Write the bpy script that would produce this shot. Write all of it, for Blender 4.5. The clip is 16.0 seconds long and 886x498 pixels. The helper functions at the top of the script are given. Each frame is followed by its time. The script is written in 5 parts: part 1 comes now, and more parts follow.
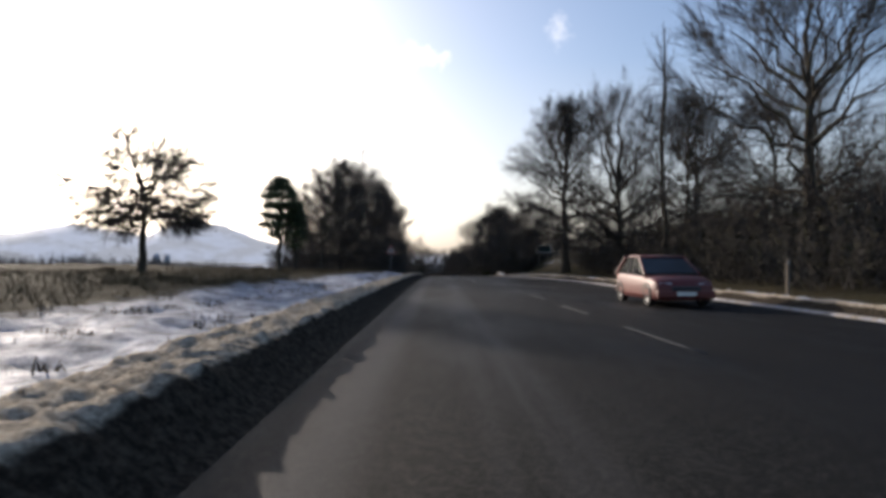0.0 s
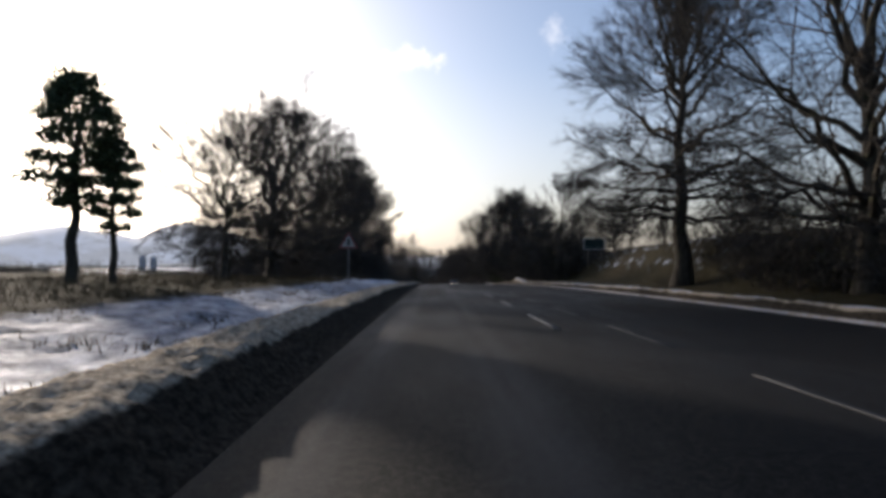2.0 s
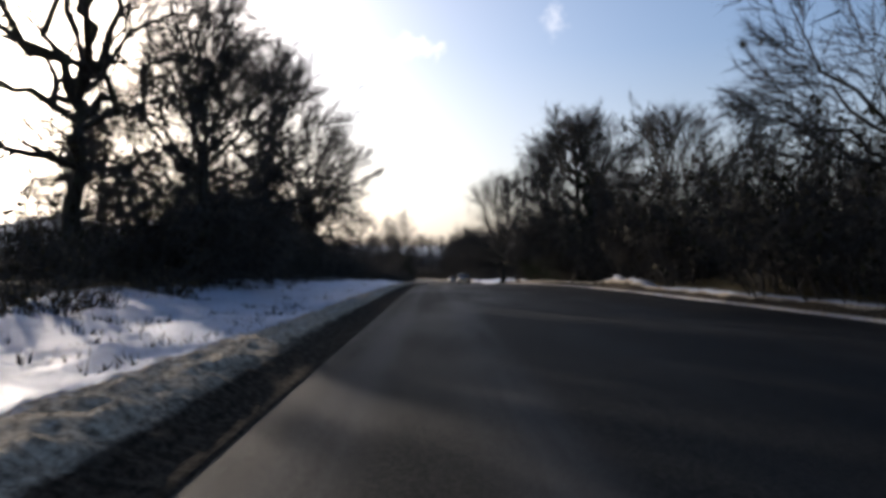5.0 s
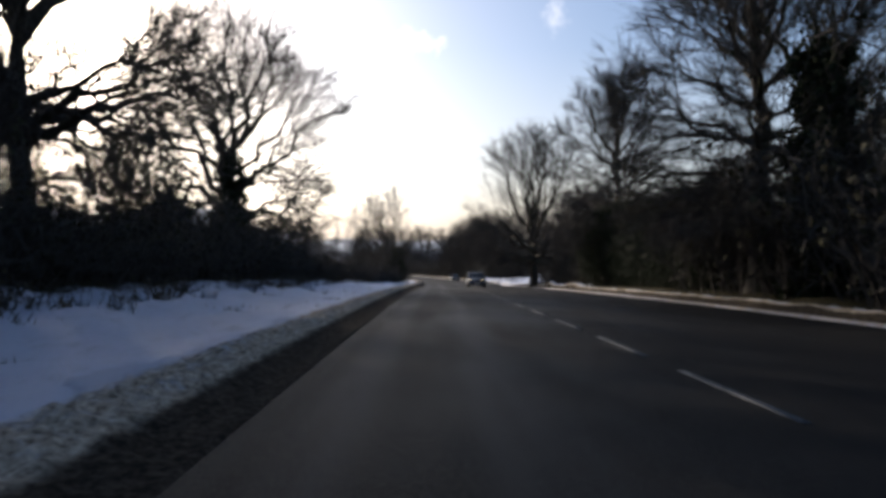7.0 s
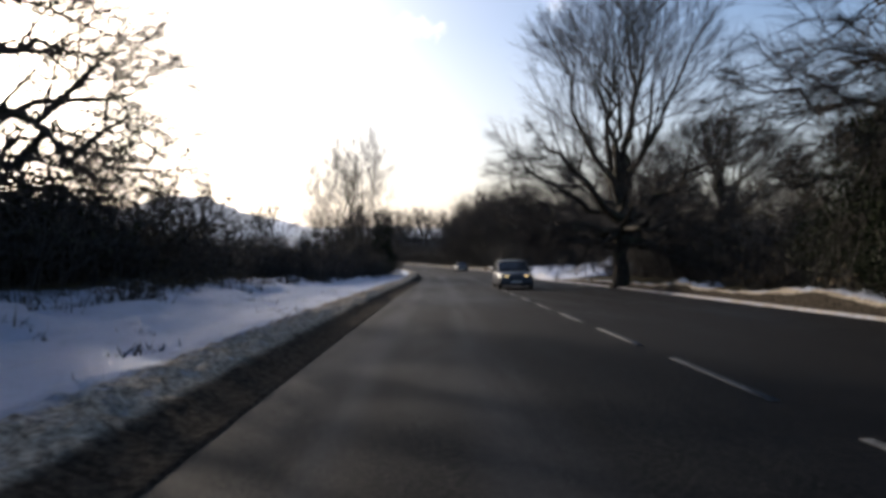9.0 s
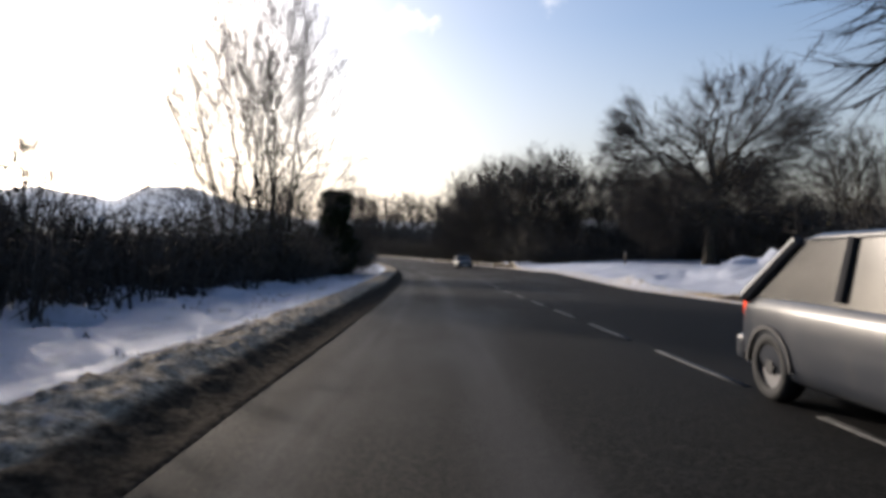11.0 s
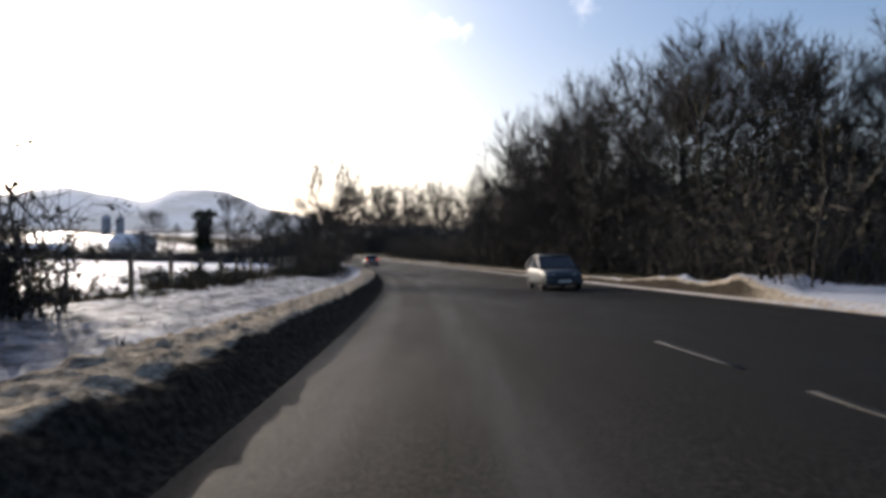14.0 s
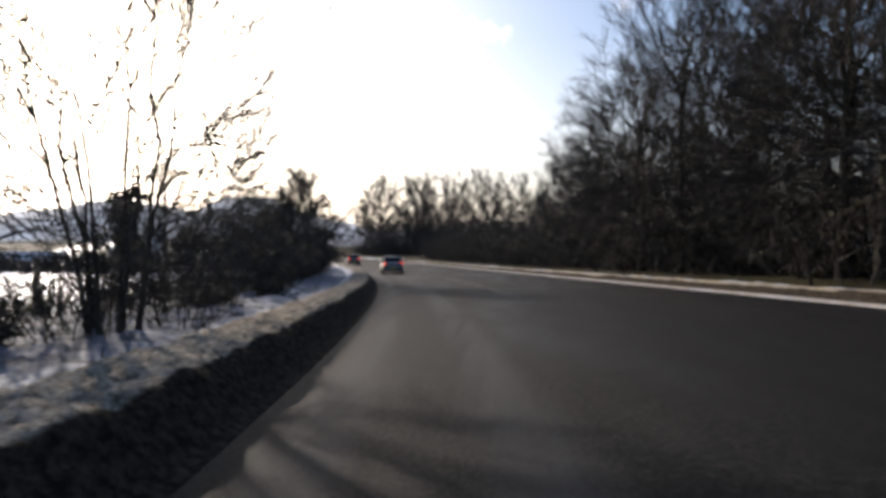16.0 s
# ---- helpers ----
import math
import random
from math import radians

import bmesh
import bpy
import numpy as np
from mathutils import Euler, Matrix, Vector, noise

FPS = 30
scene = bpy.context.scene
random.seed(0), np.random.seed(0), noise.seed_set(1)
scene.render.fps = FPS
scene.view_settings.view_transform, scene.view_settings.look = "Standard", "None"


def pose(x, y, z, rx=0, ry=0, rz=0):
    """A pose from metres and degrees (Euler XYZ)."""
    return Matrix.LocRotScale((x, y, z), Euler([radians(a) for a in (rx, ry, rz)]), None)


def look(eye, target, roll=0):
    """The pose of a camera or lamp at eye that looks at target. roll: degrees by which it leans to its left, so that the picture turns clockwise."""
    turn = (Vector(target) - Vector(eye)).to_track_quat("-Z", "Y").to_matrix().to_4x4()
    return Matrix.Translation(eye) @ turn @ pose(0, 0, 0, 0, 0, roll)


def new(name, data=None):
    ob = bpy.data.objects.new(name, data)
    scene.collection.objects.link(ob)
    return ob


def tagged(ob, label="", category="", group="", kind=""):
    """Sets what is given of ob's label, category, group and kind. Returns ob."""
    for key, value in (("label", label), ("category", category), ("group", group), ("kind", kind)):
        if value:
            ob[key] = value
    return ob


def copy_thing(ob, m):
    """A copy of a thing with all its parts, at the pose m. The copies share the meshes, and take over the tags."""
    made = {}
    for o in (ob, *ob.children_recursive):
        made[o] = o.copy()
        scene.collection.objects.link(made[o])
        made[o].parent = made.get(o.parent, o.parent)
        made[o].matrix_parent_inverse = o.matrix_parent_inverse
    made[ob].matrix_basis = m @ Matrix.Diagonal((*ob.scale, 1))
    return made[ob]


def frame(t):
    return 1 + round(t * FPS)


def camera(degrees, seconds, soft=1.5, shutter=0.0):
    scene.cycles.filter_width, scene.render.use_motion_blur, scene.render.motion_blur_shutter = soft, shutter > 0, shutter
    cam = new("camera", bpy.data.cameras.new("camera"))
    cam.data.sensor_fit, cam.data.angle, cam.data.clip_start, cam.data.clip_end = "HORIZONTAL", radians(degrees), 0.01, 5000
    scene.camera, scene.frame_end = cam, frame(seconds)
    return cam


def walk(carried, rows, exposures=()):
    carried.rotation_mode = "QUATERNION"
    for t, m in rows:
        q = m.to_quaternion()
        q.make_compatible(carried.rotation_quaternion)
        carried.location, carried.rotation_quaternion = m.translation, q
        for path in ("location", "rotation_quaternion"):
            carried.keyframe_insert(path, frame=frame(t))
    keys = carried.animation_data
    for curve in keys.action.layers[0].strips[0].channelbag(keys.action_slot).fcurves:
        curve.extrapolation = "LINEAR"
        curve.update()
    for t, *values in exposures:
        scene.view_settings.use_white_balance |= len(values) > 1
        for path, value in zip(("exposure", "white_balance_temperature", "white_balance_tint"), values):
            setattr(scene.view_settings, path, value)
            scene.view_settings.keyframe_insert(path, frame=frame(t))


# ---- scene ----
EXPOSURES = [(0, 0.28, 6600, 15), (1.5, 0.15, 6600, 15), (4, 0.15, 6600, 15), (6.5, 0.34, 6600, 15), (8, 0.16, 6600, 15), (9.2, 0.28, 6600, 15), (11.5, 0.20, 6600, 15), (12.6, 0.10, 6600, 15), (13.4, 0.0, 6600, 15), (14.2, 0.28, 6600, 15), (16, 0.32, 6600, 15)]
SKY_POWER, SUN_POWER, HAZE_GLOW = 0.165, 4.3, 0.30
cam = camera(70.0, 16.0, soft=3.9, shutter=0.05)
walk(cam, [
    (0.0, pose(0.000, 0.000, 1.250, 91.25, 0.00, -0.70)),
    (0.5, pose(0.006, 7.250, 1.250, 91.60, 0.20, -0.80)),
    (1.0, pose(0.025, 14.500, 1.250, 91.60, 0.20, -0.90)),
    (1.5, pose(0.063, 21.750, 1.250, 91.47, -0.20, -1.10)),
    (2.0, pose(0.113, 29.000, 1.250, 91.45, 0.00, -1.10)),
    (2.5, pose(0.164, 36.250, 1.239, 91.30, -0.40, -1.10)),
    (3.0, pose(0.221, 43.499, 1.206, 90.95, 0.00, -1.20)),
    (3.5, pose(0.296, 50.749, 1.151, 90.70, 0.40, -1.40)),
    (4.0, pose(0.366, 57.999, 1.074, 90.65, 0.60, -1.10)),
    (6.5, pose(0.620, 94.248, 0.447, 90.20, -0.10, -1.10)),
    (7.0, pose(0.670, 101.497, 0.277, 90.05, -0.10, -1.10)),
    (7.5, pose(0.733, 108.747, 0.085, 89.50, -0.20, -1.30)),
    (8.0, pose(0.815, 115.997, -0.140, 89.40, 0.60, -1.40)),
    (8.5, pose(0.885, 123.246, -0.396, 89.20, 1.00, -1.10)),
    (9.0, pose(0.930, 130.496, -0.683, 88.90, 0.40, -1.00)),
    (11.5, pose(1.331, 166.744, -2.334, 88.25, -0.20, -1.67)),
    (12.0, pose(1.424, 173.993, -2.696, 88.15, 0.10, -1.20)),
    (12.5, pose(1.460, 181.243, -3.057, 88.40, -0.70, -0.74)),
    (13.0, pose(1.430, 188.493, -3.406, 88.50, -0.70, -0.18)),
    (13.5, pose(1.336, 195.742, -3.741, 88.97, -0.90, 0.28)),
    (14.0, pose(1.171, 202.990, -4.064, 88.97, -1.20, 0.93)),
    (14.5, pose(0.901, 210.235, -4.376, 89.15, -0.70, 1.96)),
    (15.0, pose(0.513, 217.475, -4.679, 89.30, -0.70, 2.79)),
    (15.5, pose(0.013, 224.708, -4.971, 89.17, -0.70, 3.72)),
    (16.0, pose(-0.615, 231.930, -5.255, 89.27, 0.00, 4.84)),
], EXPOSURES)

# ---- world, sun and sky ----
SUN_AZ, SUN_EL = 37.2, 15.5          # degrees left of the road's first heading, and above the horizon
world = bpy.data.worlds.new("winter_sky")
scene.world = world
world.use_nodes = True
wt = world.node_tree
wt.nodes.clear()


def wnode(kind, **inputs):
    n = wt.nodes.new(kind)
    for k, v in inputs.items():
        n.inputs[k].default_value = v
    return n


def wmath(op, a, b=None):
    n = wt.nodes.new("ShaderNodeMath")
    n.operation = op
    for i, v in enumerate((a, b)):
        if v is None:
            continue
        if isinstance(v, (int, float)):
            n.inputs[i].default_value = v
        else:
            wt.links.new(v, n.inputs[i])
    return n.outputs[0]


sky = wt.nodes.new("ShaderNodeTexSky")
sky.sky_type = "NISHITA"
sky.sun_disc = False
sky.sun_elevation = radians(SUN_EL)
sky.sun_rotation = radians(-SUN_AZ)
sky.altitude, sky.air_density, sky.dust_density, sky.ozone_density = 60, 1.0, 3.2, 2.8
coord = wt.nodes.new("ShaderNodeTexCoord")


def cloud_mask(az, el, wide, high, seed, power, grain=26.0):
    """A small torn cloud round one direction of the sky."""
    c = Vector((-math.sin(radians(az)) * math.cos(radians(el)), math.cos(radians(az)) * math.cos(radians(el)), math.sin(radians(el))))
    side = Vector((0, 0, 1)).cross(c).normalized()
    up = c.cross(side)
    terms = []
    noise_n = wnode("ShaderNodeTexNoise", Scale=grain, Detail=5.0, Roughness=0.6)
    noise_n.noise_dimensions = "4D"
    noise_n.inputs["W"].default_value = seed
    wt.links.new(coord.outputs["Generated"], noise_n.inputs["Vector"])
    for axis, size in ((side, wide), (up, high)):
        d = wt.nodes.new("ShaderNodeVectorMath")
        d.operation = "DOT_PRODUCT"
        wt.links.new(coord.outputs["Generated"], d.inputs[0])
        d.inputs[1].default_value = axis
        q = wmath("DIVIDE", d.outputs["Value"], math.tan(radians(size)))
        terms.append(wmath("MULTIPLY", q, q))
    r = wmath("SUBTRACT", 1.0, wmath("SQRT", wmath("ADD", terms[0], terms[1])))
    r = wmath("ADD", r, wmath("MULTIPLY", wmath("SUBTRACT", noise_n.outputs["Fac"], 0.5), 2.6))
    n = wt.nodes.new("ShaderNodeMapRange")
    n.interpolation_type = "SMOOTHSTEP"
    n.inputs["From Min"].default_value, n.inputs["From Max"].default_value = 0.1, 1.1
    n.inputs["To Max"].default_value = power
    wt.links.new(r, n.inputs["Value"])
    return n.outputs["Result"]


cover = wmath("MAXIMUM", cloud_mask(2.6, 17.9, 3.4, 1.45, 1.3, 0.95), cloud_mask(-11.2, 19.9, 1.3, 1.6, 4.1, 0.30, 55.0))
mixer = wt.nodes.new("ShaderNodeMix")
mixer.data_type = "RGBA"
wt.links.new(cover, mixer.inputs[0])
# winter haze washes the colour out of the low sky
grey = wt.nodes.new("ShaderNodeHueSaturation")
hsplit = wt.nodes.new("ShaderNodeSeparateXYZ")
wt.links.new(coord.outputs["Generated"], hsplit.inputs[0])
fade = wt.nodes.new("ShaderNodeMapRange")
fade.inputs["From Max"].default_value, fade.inputs["To Min"].default_value, fade.inputs["To Max"].default_value = 0.30, 0.45, 1.05
wt.links.new(hsplit.outputs["Z"], fade.inputs["Value"])
wt.links.new(fade.outputs[0], grey.inputs["Saturation"])
wt.links.new(sky.outputs[0], grey.inputs["Color"])
wt.links.new(grey.outputs[0], mixer.inputs[6])
mixer.inputs[7].default_value = (8.0, 7.9, 7.8, 1)
bg = wnode("ShaderNodeBackground", Strength=SKY_POWER)
wt.links.new(mixer.outputs[2], bg.inputs[0])
out = wt.nodes.new("ShaderNodeOutputWorld")
wt.links.new(bg.outputs[0], out.inputs[0])

sun = new("sun", bpy.data.lights.new("sun", "SUN"))
sun.data.energy, sun.data.angle, sun.data.color = SUN_POWER, radians(1.0), (1.0, 0.91, 0.78)
toward = Vector((-math.sin(radians(SUN_AZ)) * math.cos(radians(SUN_EL)), math.cos(radians(SUN_AZ)) * math.cos(radians(SUN_EL)), math.sin(radians(SUN_EL))))
sun.matrix_world = look((0, 0, 60), Vector((0, 0, 60)) - toward)


# ---- materials ----
def material(name, build):
    m = bpy.data.materials.new(name)
    m.use_nodes = True
    nt = m.node_tree
    nt.nodes.clear()
    o = nt.nodes.new("ShaderNodeOutputMaterial")
    p = nt.nodes.new("ShaderNodeBsdfPrincipled")
    nt.links.new(p.outputs[0], o.inputs[0])
    build(Nodes(nt, p))
    return m


class Nodes:
    """Short ways to wire a node material."""

    def __init__(self, nt, p):
        self.nt, self.p = nt, p
        self.tc = nt.nodes.new("ShaderNodeTexCoord")

    def put(self, socket, v):
        if hasattr(v, "links"):
            self.nt.links.new(v, socket)
        else:
            socket.default_value = v

    def set(self, **kw):
        names = {"color": "Base Color", "rough": "Roughness", "metal": "Metallic", "spec": "Specular IOR Level", "coat": "Coat Weight", "trans": "Transmission Weight", "normal": "Normal", "glow": "Emission Color", "power": "Emission Strength", "alpha": "Alpha", "sss": "Subsurface Weight"}
        for k, v in kw.items():
            self.put(self.p.inputs[names[k]], v)

    def noise(self, scale, detail=4.0, rough=0.55, stretch=None, offset=0.0, where="Object"):
        n = self.nt.nodes.new("ShaderNodeTexNoise")
        n.inputs["Scale"].default_value, n.inputs["Detail"].default_value, n.inputs["Roughness"].default_value = scale, detail, rough
        m = self.nt.nodes.new("ShaderNodeMapping")
        m.inputs["Scale"].default_value = stretch or (1, 1, 1)
        m.inputs["Location"].default_value = (offset, offset * 0.7, offset * 0.3)
        self.nt.links.new(self.tc.outputs[where], m.inputs["Vector"])
        self.nt.links.new(m.outputs[0], n.inputs["Vector"])
        return n.outputs["Fac"]

    def ramp(self, v, a, b, lo=0.0, hi=1.0):
        n = self.nt.nodes.new("ShaderNodeMapRange")
        n.interpolation_type = "SMOOTHSTEP"
        for k, w in (("From Min", a), ("From Max", b), ("To Min", lo), ("To Max", hi)):
            n.inputs[k].default_value = w
        self.put(n.inputs["Value"], v)
        return n.outputs["Result"]

    def math(self, op, a, b=0.0):
        n = self.nt.nodes.new("ShaderNodeMath")
        n.operation = op
        self.put(n.inputs[0], a)
        self.put(n.inputs[1], b)
        return n.outputs[0]

    def mix(self, f, a, b):
        n = self.nt.nodes.new("ShaderNodeMix")
        n.data_type = "RGBA"
        self.put(n.inputs[0], f)
        self.put(n.inputs[6], a if hasattr(a, "links") else (*a, 1))
        self.put(n.inputs[7], b if hasattr(b, "links") else (*b, 1))
        return n.outputs[2]

    def bump(self, h, strength=0.5, distance=0.02):
        n = self.nt.nodes.new("ShaderNodeBump")
        n.inputs["Strength"].default_value, n.inputs["Distance"].default_value = strength, distance
        self.put(n.inputs["Height"], h)
        return n.outputs[0]

    def attr(self, name):
        n = self.nt.nodes.new("ShaderNodeAttribute")
        n.attribute_name = name
        return n.outputs["Fac"]

    def random(self):
        return self.nt.nodes.new("ShaderNodeObjectInfo").outputs["Random"]

    def island(self):
        return self.nt.nodes.new("ShaderNodeNewGeometry").outputs["Random Per Island"]


def m_asphalt(n):
    across = n.attr("across")
    fine = n.math("ADD", n.math("MULTIPLY", n.noise(60, 4, 0.8), 0.45), n.math("MULTIPLY", n.noise(22, 3, 0.7), 0.55))
    patch = n.noise(0.35, 4, 0.6, (1, 0.25, 1))
    streak = n.noise(1.6, 4, 0.6, (1.0, 0.03, 1), 3.0)
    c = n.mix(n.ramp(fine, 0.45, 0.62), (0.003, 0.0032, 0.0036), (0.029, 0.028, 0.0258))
    # salt-dried wheel tracks are paler than the damp strips
    t1 = n.math("SUBTRACT", 1.0, n.ramp(n.math("ABSOLUTE", n.math("SUBTRACT", across, 0.75)), 0.05, 0.55))
    t2 = n.math("SUBTRACT", 1.0, n.ramp(n.math("ABSOLUTE", n.math("SUBTRACT", across, -0.75)), 0.05, 0.45))
    track = n.math("MULTIPLY", n.math("MAXIMUM", t1, t2), n.ramp(streak, 0.25, 0.6))
    c = n.mix(n.math("MULTIPLY", track, 0.55), c, (0.062, 0.062, 0.064))
    c = n.mix(n.math("MULTIPLY", n.ramp(patch, 0.45, 0.7), 0.35), c, (0.018, 0.019, 0.022))
    # opposite lane: the weaker sun glare is put into the colour, with less salt
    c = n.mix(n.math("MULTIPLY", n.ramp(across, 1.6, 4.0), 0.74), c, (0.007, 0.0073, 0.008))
    edge = n.math("MAXIMUM", n.math("SUBTRACT", 1.0, n.ramp(across, -1.5, -0.95)), n.ramp(across, 9.0, 9.6))
    c = n.mix(n.math("MULTIPLY", edge, 0.7), c, (0.046, 0.042, 0.036))
    # loose grit thrown to the side
    strewn = n.math("SUBTRACT", 1.0, n.ramp(across, -1.4, 0.3))
    grit = n.math("MULTIPLY", n.ramp(n.noise(75, 3, 0.75, None, 9.0), 0.56, 0.68), n.math("ADD", 0.12, n.math("MULTIPLY", strewn, 0.75)))
    c = n.mix(grit, c, (0.135, 0.118, 0.082))
    wet = n.math("MULTIPLY", n.ramp(patch, 0.4, 0.7), 0.16)
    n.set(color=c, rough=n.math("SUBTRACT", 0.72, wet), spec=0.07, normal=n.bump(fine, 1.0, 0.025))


def m_snow(n):
    big, mid, fine = n.noise(0.5, 4), n.noise(5, 5, 0.6), n.noise(45, 4, 0.65)
    dirt = n.attr("dirt")
    # the blue of skylit shade is put into the snow's own colour
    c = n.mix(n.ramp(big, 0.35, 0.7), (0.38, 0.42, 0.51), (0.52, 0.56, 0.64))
    spot = n.math("ADD", n.math("ADD", n.math("MULTIPLY", mid, 0.7), n.math("MULTIPLY", fine, 0.3)), n.math("MULTIPLY", dirt, 0.8))
    clod = n.noise(13, 4, 0.7, None, 5.0)
    # tan grit and dark soil also carry the bank's sunlit crest and shaded face
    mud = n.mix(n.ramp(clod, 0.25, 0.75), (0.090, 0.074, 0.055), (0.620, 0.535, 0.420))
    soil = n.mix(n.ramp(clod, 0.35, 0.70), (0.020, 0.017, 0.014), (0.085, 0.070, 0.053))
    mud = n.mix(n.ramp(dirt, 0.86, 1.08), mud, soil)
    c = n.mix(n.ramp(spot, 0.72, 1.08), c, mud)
    h = n.math("ADD", n.math("ADD", n.math("MULTIPLY", mid, 0.6), n.math("MULTIPLY", clod, 0.35)), n.math("MULTIPLY", fine, 0.25))
    soiled = n.ramp(spot, 0.72, 1.08)
    n.set(color=c, rough=n.ramp(soiled, 0, 1, 0.65, 0.95), spec=n.ramp(soiled, 0, 1, 0.25, 0.02), normal=n.bump(h, 1.0, 0.14))


def m_ground(n):
    snow = n.attr("snow")
    tuft, blade, big = n.noise(3.0, 6, 0.7, (1.0, 0.55, 1.0)), n.noise(26, 4, 0.7), n.noise(0.12, 4)
    grass = n.mix(n.ramp(blade, 0.3, 0.7), (0.016, 0.015, 0.008), (0.060, 0.050, 0.026))
    grass = n.mix(n.math("MULTIPLY", n.ramp(big, 0.4, 0.65), 0.5), grass, (0.040, 0.031, 0.018))
    # lying snow is tinted blue as well, standing in for skylit shade
    white = n.mix(blade, (0.34, 0.40, 0.53), (0.49, 0.55, 0.66))
    lie = n.ramp(n.math("ADD", n.math("MULTIPLY", snow, 1.5), n.math("ADD", n.math("MULTIPLY", tuft, 0.8), n.math("MULTIPLY", blade, 0.3))), 0.92, 1.48)
    n.set(color=n.mix(lie, grass, white), rough=n.ramp(lie, 0, 1, 0.92, 0.55), spec=n.ramp(lie, 0, 1, 0.05, 0.5), normal=n.bump(n.math("ADD", tuft, blade), 0.9, 0.08))


def m_bark(n):
    r = n.random()
    f = n.noise(9, 5, 0.65, (1, 1, 0.25))
    moss = n.noise(1.3, 4)
    c = n.mix(n.ramp(f, 0.3, 0.7), (0.024, 0.021, 0.017), (0.080, 0.069, 0.055))
    c = n.mix(n.math("MULTIPLY", n.ramp(moss, 0.5, 0.7), n.math("ADD", 0.25, n.math("MULTIPLY", r, 0.3))), c, (0.07, 0.085, 0.032))
    n.set(color=c, rough=0.9, spec=0.15, normal=n.bump(f, 0.8, 0.03))


def m_twig(n):
    c = n.mix(n.island(), (0.034, 0.030, 0.027), (0.080, 0.071, 0.062))
    n.set(color=c, rough=0.85, spec=0.1)


def leaf_material(a, b, gloss):
    def build(n):
        c = n.mix(n.island(), a, b)
        n.set(color=c, rough=gloss, spec=0.18)
    return build


ASPHALT = material("asphalt", m_asphalt)
SNOW = material("snow", m_snow)
GROUND = material("rough_grass_and_snow", m_ground)
BARK = material("bark", m_bark)
TWIG = material("twig", m_twig)
IVY = material("ivy_leaf", leaf_material((0.008, 0.013, 0.005), (0.022, 0.030, 0.011), 0.85))
NEEDLE = material("pine_needle", leaf_material((0.020, 0.034, 0.016), (0.055, 0.075, 0.034), 0.6))
DEADLEAF = material("withered_leaf", leaf_material((0.036, 0.026, 0.012), (0.105, 0.074, 0.036), 0.75))
BRAMBLE = material("bramble_leaf", leaf_material((0.016, 0.017, 0.008), (0.048, 0.043, 0.021), 0.8))


def m_line(n):
    wear = n.noise(14, 5, 0.7)
    n.set(color=n.mix(n.ramp(wear, 0.40, 0.70), (0.026, 0.026, 0.026), (0.15, 0.147, 0.142)), rough=0.7)


LINE = material("worn_road_paint", m_line)


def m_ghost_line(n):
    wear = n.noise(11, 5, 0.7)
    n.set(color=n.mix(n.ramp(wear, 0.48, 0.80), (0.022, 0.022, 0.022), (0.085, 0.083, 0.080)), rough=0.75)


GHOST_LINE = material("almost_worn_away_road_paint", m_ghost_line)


# air haze is put in as pale low-contrast colours and a faint glow
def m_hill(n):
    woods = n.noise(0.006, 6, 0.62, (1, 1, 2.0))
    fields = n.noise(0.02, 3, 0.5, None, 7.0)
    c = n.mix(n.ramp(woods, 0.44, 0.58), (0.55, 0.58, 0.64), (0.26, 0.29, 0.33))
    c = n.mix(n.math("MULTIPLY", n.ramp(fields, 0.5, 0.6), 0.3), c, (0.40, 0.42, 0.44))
    n.set(color=c, rough=0.9, glow=(0.90, 0.91, 0.90, 1), power=HAZE_GLOW)


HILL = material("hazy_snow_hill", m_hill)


def plain(name, color, rough, metal=0.0, grain=0.15, scale=30, coat=0.0):
    def build(n):
        f = n.noise(scale, 4, 0.6)
        dark = tuple(c * (1 - grain) for c in color)
        light = tuple(min(1, c * (1 + grain)) for c in color)
        n.set(color=n.mix(f, dark, light), rough=rough, metal=metal, coat=coat, normal=n.bump(f, 0.08, 0.004))
    return material(name, build)


# ---- the road's course: everything lies at (along, across) of it ----
S_TURN = [-2000, 0, 20, 50, 58, 94, 130, 167, 174, 181, 189, 196, 203, 210, 217, 225, 232, 262, 300, 345, 385, 4000]
S_HEAD = [0, 0, -0.2, -0.6, -0.5, -0.35, -0.3, -0.97, -0.5, -0.04, 0.5, 0.98, 1.63, 2.66, 3.5, 4.4, 5.4, 11.0, 18.0, 25.0, 33.0, 33.0]
S_FALL = [-2000, 29, 58, 101, 130, 174, 203, 232, 300, 380, 4000]
S_GRADE = [0, 0, -0.7, -1.4, -2.4, -2.9, -2.5, -2.2, -0.9, 0, 0]
YS = np.arange(-400.0, 4801.0, 1.0)
XR = np.concatenate([[0], np.cumsum(-np.tan(np.radians(np.interp(YS[:-1], S_TURN, S_HEAD))))])
ZR = np.concatenate([[0], np.cumsum(np.tan(np.radians(np.interp(YS[:-1], S_FALL, S_GRADE))))])
XR -= np.interp(0, YS, XR)
ZR -= np.interp(0, YS, ZR)


def road_x(y):
    return float(np.interp(y, YS, XR))


def road_z(y):
    return float(np.interp(y, YS, ZR))


def bend_slope(y):
    """Cross fall of the banked bend: the outer side lies higher."""
    return float(np.interp(y, [188, 204, 222, 250, 320, 400], [0, 0.048, 0.045, 0.042, 0.03, 0]))


def cant(y, u):
    return bend_slope(y) * min(11.0, max(0.0, u - 0.5))


def fbm(x, y, z, octaves=4):
    return noise.fractal(Vector((x, y, z)), 0.9, 2.0, octaves)


